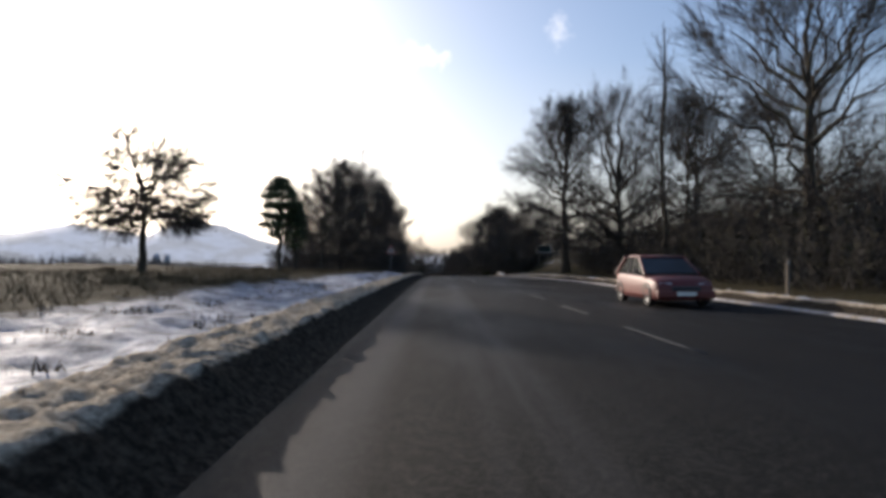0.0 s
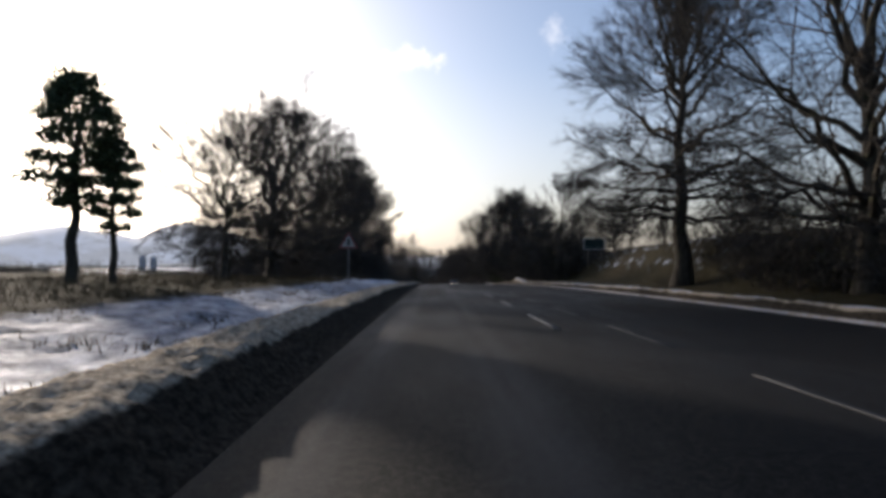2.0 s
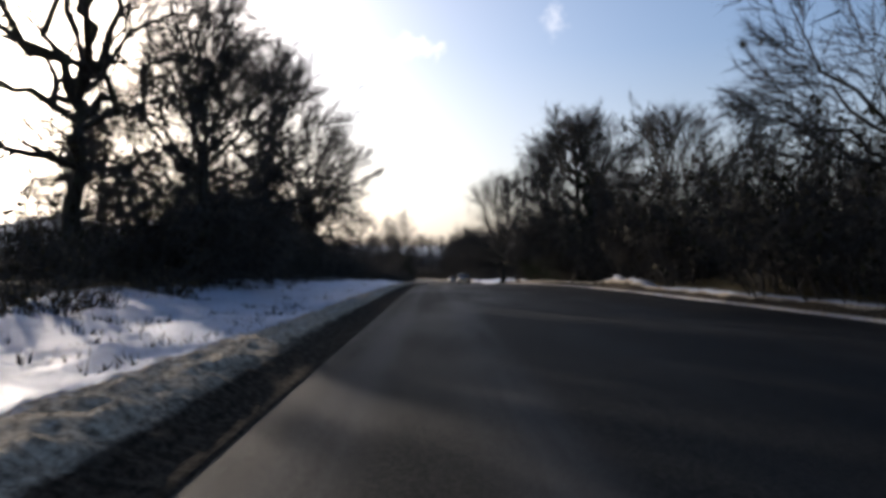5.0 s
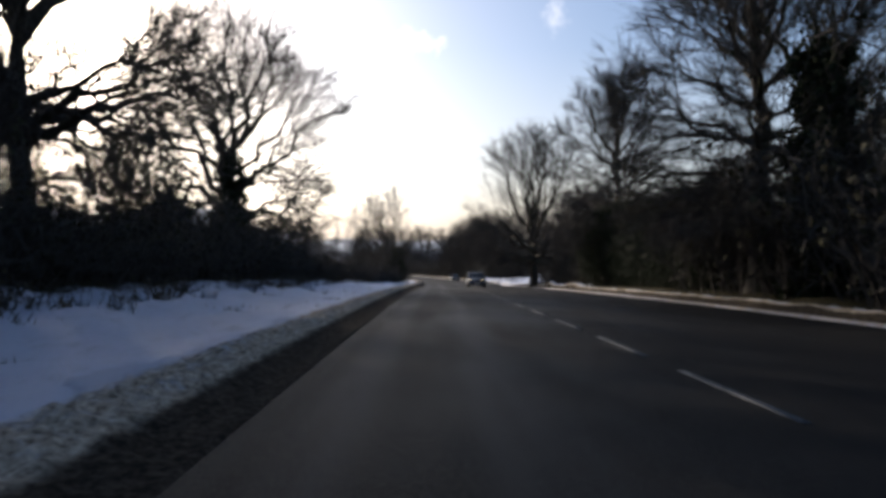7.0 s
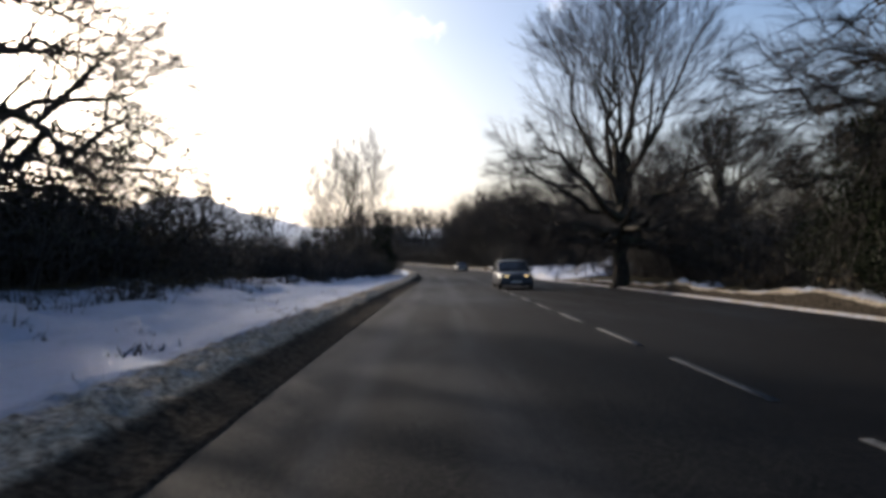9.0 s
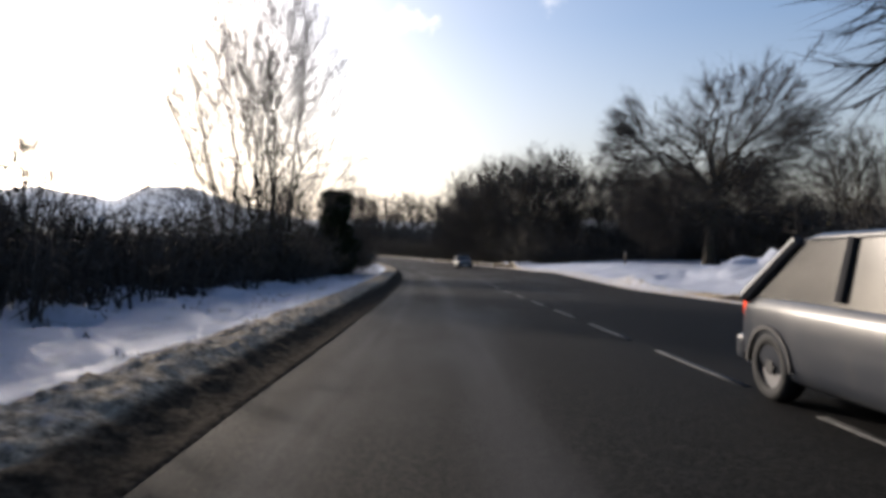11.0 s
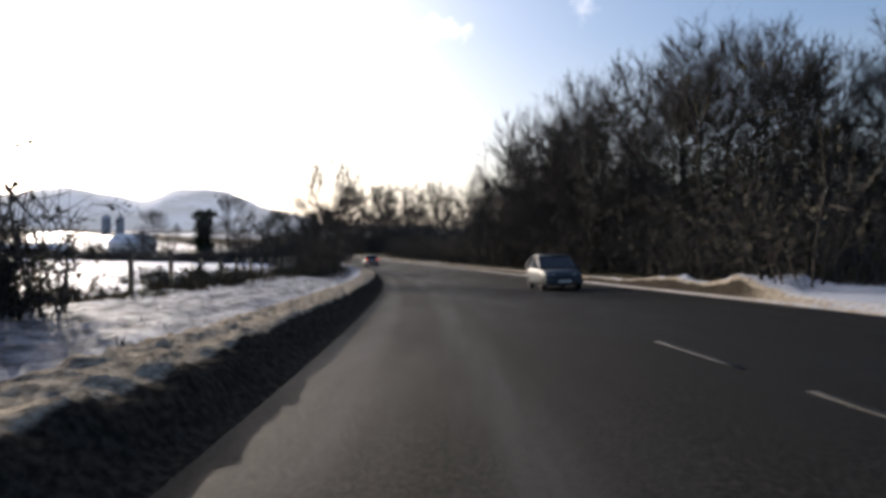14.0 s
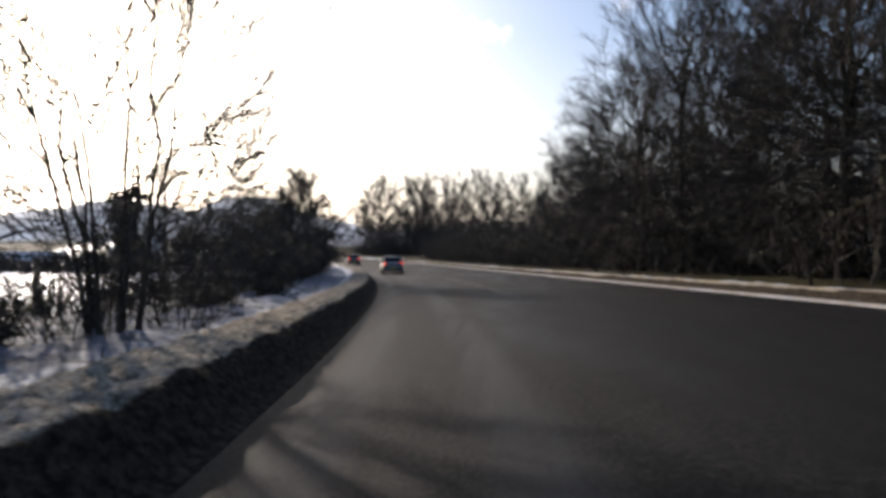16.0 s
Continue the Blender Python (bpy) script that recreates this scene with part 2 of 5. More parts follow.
def step(a, b, v):
    t = min(1.0, max(0.0, (v - a) / (b - a)))
    return t * t * (3 - 2 * t)


BANK_Y = [-90, 40, 72, 84, 120, 145, 160, 178, 195, 300]
BANK_H = [0.42, 0.42, 0.38, 0.22, 0.20, 0.24, 0.27, 0.30, 0.42, 0.44]


def lie(y, u):
    """Height of the lie of the land above the road, at y along and u across it."""
    if u < -1.5:
        v = -u
        part1 = 0.15 * step(1.5, 2.6, v) + 0.45 * step(2.8, 7.5, v) + 0.4 * step(9, 22, v)
        part2 = 0.15 * step(1.5, 2.6, v) + 0.5 * step(4, 9, v) + 0.3 * step(9, 30, v)
        crest = 0.15 * step(1.5, 2.6, v) + 0.16 * step(2.8, 6.0, v)
        field = float(np.interp(y, [196, 237, 270, 300], [-6.1, -6.75, -7.2, -7.6])) - road_z(y)
        valley = 0.35 - 0.9 * step(8.6, 12, v) - 2.6 * step(12, 26, v) - 2.0 * step(40, 160, v)
        g = step(288, 330, y)
        part3 = crest + (field * (1 - g) + valley * g - crest) * step(6.8, 10.5, v)
        a, b = step(68, 100, y), step(186, 212, y)
        h = part1 * (1 - a) + (part2 * (1 - b) + part3 * b) * a
        return h
    if u > 9.4:
        v = u - 9.4
        wood = 0.12 * step(0.2, 0.6, v) + 0.25 * step(0.6, 2.0, v) + 0.5 * step(3, 12, v)
        bank = 0.12 * step(0.2, 0.6, v) + 0.3 * step(0.6, 1.6, v) + 2.7 * step(2.2, 6.5, v) + 0.5 * step(7, 14, v) - 2.8 * step(25, 60, v)
        a = step(50, 64, y) * (1 - step(96, 108, y))
        open_snow = 0.10 * step(0.2, 0.6, v) + 0.30 * step(1, 4, v)
        o = step(176, 186, y) * (1 - step(214, 226, y))
        return (wood * (1 - a) + bank * a) * (1 - o) + open_snow * o
    return 0.0


def place(y, u, dz=0.0):
    """World place at y along and u across the road, dz above the lie of the land."""
    return Vector((road_x(y) + u, y, road_z(y) + cant(y, u) + lie(y, u) + dz))


def mesh_object(name, verts, faces, mat, parent=None, attrs=None, smooth=True, label=""):
    me = bpy.data.meshes.new(name)
    me.from_pydata(verts, [], faces)
    if smooth:
        me.polygons.foreach_set("use_smooth", np.ones(len(me.polygons), dtype=bool))
    for key, values in (attrs or {}).items():
        a = me.attributes.new(key, "FLOAT", "POINT")
        a.data.foreach_set("value", np.asarray(values, dtype=np.float32))
    me.materials.append(mat)
    ob = new(name, me)
    if parent:
        ob.parent = parent
    if label:
        tagged(ob, label)
    return ob


def sheet(name, ys, us, height, mat, attrs):
    """A sheet over (along, across); attrs: name -> function of y, u."""
    verts, values = [], {k: [] for k in attrs}
    for y in ys:
        x, z = road_x(y), road_z(y)
        for u in us:
            verts.append((x + u, y, z + cant(y, u) + height(y, u)))
            for k, f in attrs.items():
                values[k].append(f(y, u))
    n = len(us)
    faces = [(i * n + j, i * n + j + 1, (i + 1) * n + j + 1, (i + 1) * n + j) for i in range(len(ys) - 1) for j in range(n - 1)]
    return mesh_object(name, verts, faces, mat, None, values)


def spaced(*runs):
    r = []
    for a, b, d in runs:
        r += list(np.arange(a, b - 1e-6, d))
    return [float(v) for v in r] + [float(runs[-1][1])]


# ---- ground and road ----
def ground_height(y, u):
    h = lie(y, u)
    if -1.9 < u < 9.45:
        return -0.10
    far = min(abs(u + 1.5) if u < 0 else abs(u - 9.4), 40.0)
    h += 0.09 * min(1.0, far / 2) * fbm(u * 0.9, y * 0.7, 3.0) + 0.25 * step(8, 30, far) * fbm(u * 0.06, y * 0.06, 9.0)
    if far < 12:
        h += 0.06 * step(1, 3, far) * fbm(u * 2.3, y * 1.7, 1.0, 3)
        if u < 0 and y > 66:
            h += 0.26 * step(66, 84, y) * (1 - step(176, 196, y)) * step(2.6, 5.0, far) * (1 - step(8, 11, far)) * fbm(u * 0.75, y * 0.45, 21.0, 3)
        if u < 0:
            h += 0.085 * step(1, 2.2, far) * (1 - step(5, 8, far)) * (fbm(u * 1.5, y * 0.14, 12.0, 2) + 0.5 * fbm(u * 3.0, y * 0.5, 15.0, 2))
    return h


def snow_cover(y, u):
    if u < 0:
        v = -u
        a, b = step(66, 84, y), step(188, 206, y)
        field = (1 - step(5.5, 7.5, v)) * 0.40 + 0.05
        wood = (1 - step(7, 11, v)) * 0.45 + 0.15
        low = 0.42 + 0.53 * step(8, 11, v)
        c = field * (1 - a) + (wood * (1 - b) + low * b) * a
        k = step(32, 80, v + 26 * fbm(u * 0.03, y * 0.03, 2.0))
        return (c * (1 - k) + (0.10 + 0.75 * b) * k) * (1 - 0.85 * step(72, 105, v))
    v = u - 9.4
    o = step(176, 186, y) * (1 - step(214, 230, y))
    a = step(50, 64, y) * (1 - step(96, 108, y))
    strip = 0.75 * step(0.4, 0.8, v) * (1 - step(0.9, 1.5, v))
    k = step(30, 85, v + 26 * fbm(u * 0.03, y * 0.03, 5.0))
    streak = max(0.0, 0.13 + 0.42 * fbm(u * 4.2, y * 1.5, 17.0)) * step(2.6, 4.6, v) * (1 - step(7, 12, v))
    return max(strip, 0.10 + a * streak, 0.92 * o) * (1 - k) + 0.5 * k


ground = sheet("ground",
               spaced((-400, -60, 40), (-60, -6, 4), (-6, 256, 0.45), (256, 380, 4), (380, 1000, 60), (1000, 4700, 400)),
               spaced((-3600, -600, 600), (-600, -100, 50), (-100, -30, 7), (-30, -12, 1.2), (-12, -1.4, 0.3), (-1.4, 9.2, 2.65), (9.2, 17, 0.3), (17, 40, 1.5), (40, 120, 10), (120, 600, 60), (600, 3600, 600)),
               ground_height, GROUND, {"snow": snow_cover})
tagged(ground, "rough winter grass under patchy snow beside the road", "ground", kind="structure")

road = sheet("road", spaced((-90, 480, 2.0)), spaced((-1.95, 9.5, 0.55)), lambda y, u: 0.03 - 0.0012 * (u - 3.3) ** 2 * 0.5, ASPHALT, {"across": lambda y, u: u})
mod = road.modifiers.new("thickness", "SOLIDIFY")
mod.thickness, mod.offset = 0.12, -1
tagged(road, "dark salt-dried asphalt road with worn markings", "road", kind="structure")


def bank_height(y, u):
    v = -u
    top = float(np.interp(y, BANK_Y, BANK_H))
    crag = fbm(u * 2.2, y * 1.3, 5.0)
    wob = 0.05 * fbm(0.0, y * 0.5, 2.0)
    foot = float(np.interp(y, [60, 90, 165, 190], [1.34, 1.40, 1.46, 1.32]))
    run = float(np.interp(y, [60, 90, 176, 198], [0.62, 1.00, 0.95, 0.60]))
    face = step(foot + wob, foot + run + wob, v)
    back = 1 - 0.55 * step(2.5, 3.3, v)
    h = top * face * back * (1 + 0.07 * crag) + (0.06 * fbm(u * 4, y * 3, 1.0, 3) + 0.05 * fbm(u * 9, y * 7, 4.0, 3)) * face
    base = lie(y, u) if v > 1.5 else 0.0
    edge = 0.5 * fbm(1.0, y * 0.7, 6.0)
    sink = 0.40 * step(3.0 + edge, 3.9 + edge, v)
    return max(h, base * face + 0.02) - sink - 0.10 * (1 - step(foot - 0.06, foot + 0.03, v)) + 0.02


def bank_dirt_shade(y, u):
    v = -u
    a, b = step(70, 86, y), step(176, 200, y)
    # highest on the face, so its shade is coloured in along with the grit
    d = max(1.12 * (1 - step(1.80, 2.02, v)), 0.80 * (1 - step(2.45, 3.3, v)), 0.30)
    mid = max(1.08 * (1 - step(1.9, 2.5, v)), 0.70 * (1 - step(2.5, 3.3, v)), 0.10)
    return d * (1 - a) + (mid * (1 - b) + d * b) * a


bank = sheet("snow_bank", spaced((-30, 0, 1.0), (0, 252, 0.09), (252, 360, 1.5)), spaced((-4.4, -3.3, 0.14), (-3.3, -1.2, 0.068)), bank_height, SNOW, {"dirt": bank_dirt_shade})
tagged(bank, "ploughed snow bank with grit-brown, shade-darkened face along the road edge", "snow bank", kind="stuff")


MOUNDS = [(186.0, 15.5, 1.05, 4.0), (190.0, 10.9, 0.40, 2.2), (199.0, 12.5, 0.25, 3.0), (222.5, 10.6, 0.50, 1.6), (228.0, 11.0, 0.3, 2.5), (147.0, 11.1, 0.40, 2.0), (108.0, 11.0, 0.45, 2.4), (156.0, 11.1, 0.40, 1.7), (104.0, 10.8, 0.3, 2.0)]


def verge_height(y, u):
    v = u - 9.2
    wob = 0.08 * fbm(3.0, y * 0.4, 2.0)
    top = float(np.interp(y, [-30, 60, 100, 140, 176, 184, 214, 224, 330], [0.26, 0.30, 0.24, 0.28, 0.24, 0.10, 0.10, 0.26, 0.30]))
    rim = 0.05 * step(0.02, 0.10, v) * (1 - step(0.26, 0.38, v))
    face = step(0.42 + wob, 0.70 + wob, v)
    h = rim + top * face * (1 + 0.25 * fbm(u * 1.8, y * 1.1, 8.0)) + 0.03 * face * fbm(u * 6, y * 5, 3.0, 3)
    h = max(h, (lie(y, u) + 0.03) * face)
    for my, mu, mh, mr in MOUNDS:
        d = ((y - my) ** 2 * 0.6 + (u - mu) ** 2) / mr ** 2
        if d < 6:
            h += mh * math.exp(-d * 1.6) * face * (1 + 0.55 * fbm(u * 0.9, y * 0.9, 4.0) + 0.40 * fbm(u * 2.6, y * 2.2, 7.0))
    end = 1.35 + 0.35 * fbm(5.0, y * 0.3, 1.0) + 8.2 * step(178, 186, y) * (1 - step(214, 224, y))
    return h - 0.4 * step(end - 0.4, end + 0.4, v) - 0.12 * (1 - step(0.0, 0.06, v)) + 0.02


def verge_dirt(y, u):
    v = u - 9.2
    o = step(178, 186, y) * (1 - step(214, 224, y))
    return max(0.54 * (1 - step(0.30, 0.42, v)), 1.15 * step(0.26, 0.38, v) * (1 - step(0.60, 0.85, v)) * (1 - 0.8 * o), 0.46 * (1 - step(0.75, 1.2, v)), 0.26 - 0.02 * o)


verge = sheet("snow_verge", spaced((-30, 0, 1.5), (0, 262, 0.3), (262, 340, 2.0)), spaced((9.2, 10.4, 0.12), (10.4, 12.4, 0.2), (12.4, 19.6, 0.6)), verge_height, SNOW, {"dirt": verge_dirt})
tagged(verge, "gritty snow verge with a brown cut face beside the road", "snow verge", kind="stuff")


# ---- hills and distance ----
def hill_ridge(name, dist, profile, depth, label):
    """A long snowy hill: profile gives (degrees to the left, degrees high)."""
    azs = np.linspace(profile[0][0], profile[-1][0], 90)
    els = np.interp(azs, [p[0] for p in profile[::-1]], [p[1] for p in profile[::-1]])
    rows = 12
    verts, faces = [], []
    for i in range(rows):
        k = i / (rows - 1)
        for az, el in zip(azs, els):
            r = dist + (k - 0.5) * depth
            shape = math.sin(math.pi * min(1.0, k * 1.15 + 0.02) ** 0.9) if k < 0.97 else 0.0
            ripple = 1 + 0.10 * fbm(az * 0.35, k * 3, 2.0) + 0.02 * fbm(az * 3, k * 8, 7.0)
            top = math.tan(radians(el)) * dist
            a = radians(az)
            verts.append((-math.sin(a) * r, math.cos(a) * r, -14 + max(0.0, shape) * (top + 14) * ripple))
    n = len(azs)
    for i in range(rows - 1):
        for j in range(n - 1):
            faces.append((i * n + j, i * n + j + 1, (i + 1) * n + j + 1, (i + 1) * n + j))
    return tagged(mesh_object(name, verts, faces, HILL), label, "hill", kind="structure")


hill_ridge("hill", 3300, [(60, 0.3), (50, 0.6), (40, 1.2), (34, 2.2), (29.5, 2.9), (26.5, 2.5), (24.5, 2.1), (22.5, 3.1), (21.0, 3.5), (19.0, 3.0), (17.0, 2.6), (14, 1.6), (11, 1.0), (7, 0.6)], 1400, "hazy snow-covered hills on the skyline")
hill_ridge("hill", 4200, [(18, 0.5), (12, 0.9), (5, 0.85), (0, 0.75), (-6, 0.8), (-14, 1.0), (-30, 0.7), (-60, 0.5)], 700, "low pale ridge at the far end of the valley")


# ---- trees ----
def unit(a):
    return a / np.maximum(np.linalg.norm(a, axis=-1, keepdims=True), 1e-9)


def tubes(pts, radii, sides):
    """Tapered tubes: pts (n, k, 3), radii (n, k). Returns vertices and quads."""
    n, k, _ = pts.shape
    tan = unit(np.gradient(pts, axis=1))
    ref = np.where(np.abs(tan[..., 2:3]) < 0.9, np.array([0, 0, 1.0]), np.array([1.0, 0, 0]))
    a = unit(np.cross(tan, ref))
    b = np.cross(tan, a)
    ang = np.arange(sides) * 2 * math.pi / sides
    ring = a[:, :, None] * np.cos(ang)[None, None, :, None] + b[:, :, None] * np.sin(ang)[None, None, :, None]
    v = (pts[:, :, None] + ring * radii[:, :, None, None]).reshape(-1, 3)
    i = np.arange(n)[:, None, None] * k * sides
    j = np.arange(k - 1)[None, :, None] * sides
    s = np.arange(sides)[None, None, :]
    s2 = (s + 1) % sides
    f = np.stack([i + j + s, i + j + s2, i + j + sides + s2, i + j + sides + s], axis=-1).reshape(-1, 4)
    return v, f


def curve(start, way, length, bend, k, wob, rng):
    """Bent branches: start (n, 3), way (n, 3), length (n), bend (n, 3)."""
    t = np.linspace(0, 1, k)[None, :, None]
    p = start[:, None] + way[:, None] * t * length[:, None, None] + bend[:, None] * (t ** 2) * length[:, None, None]
    jit = rng.normal(0, 1, p.shape) * wob * length[:, None, None]
    jit[:, 0] = 0
    return p + jit


def spawn(pts, radii, each, t0, t1, angle, rng, shrink, out_pull, up_pull, centre):
    """Starts, ways, lengths and radii of side branches on curved parents."""
    n, k, _ = pts.shape
    plen = np.linalg.norm(np.diff(pts, axis=1), axis=2).sum(1)
    t = (np.tile((np.arange(each) + 0.5) / each, n) + rng.uniform(-0.4, 0.4, n * each) / each) * (t1 - t0) + t0
    t = np.clip(t, 0.02, 0.999)
    par = np.repeat(np.arange(n), each)
    x = t * (k - 1)
    i = np.minimum(x.astype(int), k - 2)
    f = (x - i)[:, None]
    start = pts[par, i] * (1 - f) + pts[par, i + 1] * f
    tan = unit(pts[par, i + 1] - pts[par, i])
    side = unit(np.cross(tan, rng.normal(0, 1, tan.shape)))
    a = np.radians(rng.normal(angle, angle * 0.25, len(par)))[:, None]
    out = unit((start - centre) * np.array([1, 1, 0.7]))
    way = unit(tan * np.cos(a) + side * np.sin(a) + out * out_pull + np.array([0, 0, up_pull]))
    length = plen[par] * shrink * (1.08 - 0.38 * t) * rng.uniform(0.65, 1.3, len(par))
    r = radii[par, i] * 0.42
    return start, way, length, r


def inside(start, way, length, centre, rad, uneven=0.0):
    """Shortens branches that leave the crown's uneven outline."""
    rad = rad * (1.0 - uneven * (1 - np.abs(np.sin(np.arange(len(start)) * 12.9898 + start[:, 0] * 3.1))))[:, None]
    least = np.where((((start - centre) / rad) ** 2).sum(1) > 0.9, length * 0.6, 0.0)
    for _ in range(14):
        q = (start + way * length[:, None] - centre) / rad
        length = np.where((q ** 2).sum(1) > 1, np.maximum(length * 0.88, least), length)
    return length


def spikes(start, tip, radius):
    """Twigs: slender three-sided spikes from start to tip."""
    w = unit(tip - start)
    ref = np.where(np.abs(w[:, 2:3]) < 0.9, np.array([0, 0, 1.0]), np.array([1.0, 0, 0]))
    a = unit(np.cross(w, ref))
    b = np.cross(w, a)
    r = np.broadcast_to(np.asarray(radius, dtype=float), (len(start),))[:, None]
    v = np.stack([start + a * r, start - a * r * 0.5 + b * r * 0.87, start - a * r * 0.5 - b * r * 0.87, tip], axis=1).reshape(-1, 3)
    i = np.arange(len(start))[:, None] * 4
    f = np.concatenate([i + np.array([[0, 1, 3]]), i + np.array([[1, 2, 3]]), i + np.array([[2, 0, 3]])])
    return v, f


def fine_twigs(start, tip, radius):
    """The finest twigs: one slim tapering facet each, turned every way."""
    w = unit(tip - start)
    k = np.arange(len(start)) * 2.4
    a = unit(np.cross(w, np.stack([np.sin(k), np.cos(k * 1.7), np.sin(k * 0.6 + 1)], 1)))
    r = np.broadcast_to(np.asarray(radius, dtype=float), (len(start),))[:, None] * 1.25
    v = np.stack([start + a * r, start - a * r, tip], axis=1).reshape(-1, 3)
    return v, np.arange(3 * len(start)).reshape(-1, 3)


class Mesh:
    def __init__(self):
        self.v, self.f, self.n = [], [], 0

    def add(self, vf):
        v, f = vf
        self.v.append(v)
        self.f.append(f + self.n)
        self.n += len(v)

    def object(self, name, mat, parent=None, label=""):
        v = np.concatenate(self.v)
        idx = np.concatenate([f.ravel() for f in self.f])
        size = np.concatenate([np.full(len(f), f.shape[1]) for f in self.f])
        me = bpy.data.meshes.new(name)
        me.vertices.add(len(v))
        me.vertices.foreach_set("co", v.astype(np.float32).ravel())
        me.loops.add(len(idx))
        me.loops.foreach_set("vertex_index", idx.astype(np.int32))
        me.polygons.add(len(size))
        me.polygons.foreach_set("loop_start", (np.cumsum(size) - size).astype(np.int32))
        me.polygons.foreach_set("use_smooth", np.ones(len(size), dtype=bool))
        me.update(calc_edges=True)
        me.validate()
        me.materials.append(mat)
        ob = new(name, me)
        if parent:
            ob.parent = parent
        if label:
            tagged(ob, label)
        return ob


def leaves(points, size, rng, flat=0.0):
    """Small folded leaves, two triangles each, at the points."""
    n = len(points)
    a = unit(rng.normal(0, 1, (n, 3)) * np.array([1, 1, 1 - flat]))
    b = unit(np.cross(a, rng.normal(0, 1, (n, 3))))
    s = (size * rng.uniform(0.6, 1.4, n))[:, None]
    fold = np.cross(a, b) * s * 0.35
    v = np.stack([points - a * s, points + b * s * 0.7 + fold, points + a * s, points - b * s * 0.7 + fold], axis=1).reshape(-1, 3)
    return v, np.arange(4 * n).reshape(n, 4)


def empty(name, label, category, group=""):
    e = new(name)
    e.empty_display_size = 0.3
    return tagged(e, label, category, group)


def bare_tree(name, label, seed, high, wide, fork=0.28, trunk_r=0.35, limbs=9, counts=(7, 7, 5), up=0.15, limb_rise=(0.15, 1.2), twig_r=0.0095, leaf=0, ivy=0.0, stems=1, leader=0.62, lean=(0.06, 0.30), gnarl=0.028, bold=1.0, clear=0.12):
    """A leafless broadleaf tree: trunk with limbs, and a crown of branches and twigs within an egg-shaped outline."""
    rng = np.random.default_rng(seed)
    root = empty(name, label, "tree")
    z0 = high * fork
    centre = np.array([0, 0, z0 + (high - z0) * 0.36])
    rad = np.array([wide / 2, wide / 2, (high - z0) * 0.66])
    wood, crown = Mesh(), Mesh()
    # trunk, or several stems from one base
    starts = np.zeros((stems, 3))
    ways = np.tile(np.array([0, 0, 1.0]), (stems, 1))
    if stems > 1:
        ang = np.arange(stems) * 2.4 + rng.uniform(0, 1, stems)
        tilt = rng.uniform(*lean, stems)
        starts[:, 0], starts[:, 1] = np.cos(ang) * 0.3, np.sin(ang) * 0.3
        ways = unit(np.stack([np.cos(ang) * tilt, np.sin(ang) * tilt, np.ones(stems)], 1))
    length = np.full(stems, high * (leader if stems == 1 else 0.82)) * rng.uniform(0.8 if stems > 1 else 0.98, 1.02, stems)
    trunk = curve(starts - np.array([0, 0, 0.35]), ways, length + 0.35, rng.normal(0, 0.03, (stems, 3)), 9, 0.008, rng)
    t = np.linspace(0, 1, 9)
    tr = trunk_r * (1 - 0.80 * t)[None, :] * np.ones((stems, 1))
    tr[:, 0] *= 1.55
    tr[:, 1] *= 1.08
    wood.add(tubes(trunk, tr, 9))
    # main limbs out to the crown's outline
    m = limbs * stems
    low = fork / leader if stems == 1 else 0.18
    lt = np.sort(low + (0.98 - low) * rng.uniform(0, 1, m) ** 1.25)
    par = np.arange(m) % stems
    x = lt * 8
    i = np.minimum(x.astype(int), 7)
    f = (x - i)[:, None]
    ls = trunk[par, i] * (1 - f) + trunk[par, i + 1] * f
    az = np.arange(m) * 2.399 + rng.uniform(-0.4, 0.4, m)
    k = (lt - lt.min()) / max(1e-6, lt.max() - lt.min())
    el = limb_rise[0] + (limb_rise[1] - limb_rise[0]) * k ** 1.4 + rng.uniform(-0.15, 0.15, m)
    lw = np.stack([np.cos(az) * np.cos(el), np.sin(az) * np.cos(el), np.sin(el)], 1)
    ll = inside(ls, lw, np.full(m, max(high, wide) * 0.75), centre, rad, 0.25) * rng.uniform(0.8, 1.02, m)
    long = ll > 0.13 * max(high, wide)
    ls, lw, ll, m = ls[long], lw[long], ll[long], int(long.sum())
    bend = np.stack([np.zeros(m), np.zeros(m), rng.uniform(0.0, up * 1.6, m)], 1) + rng.normal(0, 0.05, (m, 3))
    lp = curve(ls, lw, ll, bend, 8, gnarl, rng)
    lr = (trunk_r * 0.36 * bold * rng.uniform(0.7, 1.1, m))[:, None] * (1 - 0.86 * np.linspace(0, 1, 8))[None, :]
    wood.add(tubes(lp, lr, 6))
    pts, radii = lp, lr
    shapes = ((4, 3, 0.03, 48, 0.60), (3, 3, 0.04, 46, 0.55), (2, 3, 0.0, 42, 0.85))
    tips = []
    for n, ((kk, sides, wob, ang, shrink), each) in enumerate(zip(shapes, counts)):
        s, w, L, r = spawn(pts, radii, each, (clear, max(0.12, clear * 0.7), 0.12)[n], 0.99, ang, rng, shrink, 0.45, up, centre)
        L = np.maximum(inside(s, w, np.maximum(L, 0.35), centre, rad * (1.0 + 0.07 * n), 0.12), (0.9, 0.6, 0.45)[n] * rng.uniform(0.6, 1.2, len(s)))
        if kk == 2:
            tips = s + w * L[:, None]
            crown.add(fine_twigs(s, tips, twig_r * 0.60 * rng.uniform(0.8, 1.25, len(s))))
            continue
        b = np.zeros((len(s), 3))
        b[:, 2] = rng.uniform(-0.05, up * 1.2, len(s))
        pts = curve(s, w, L, b, kk, wob, rng)
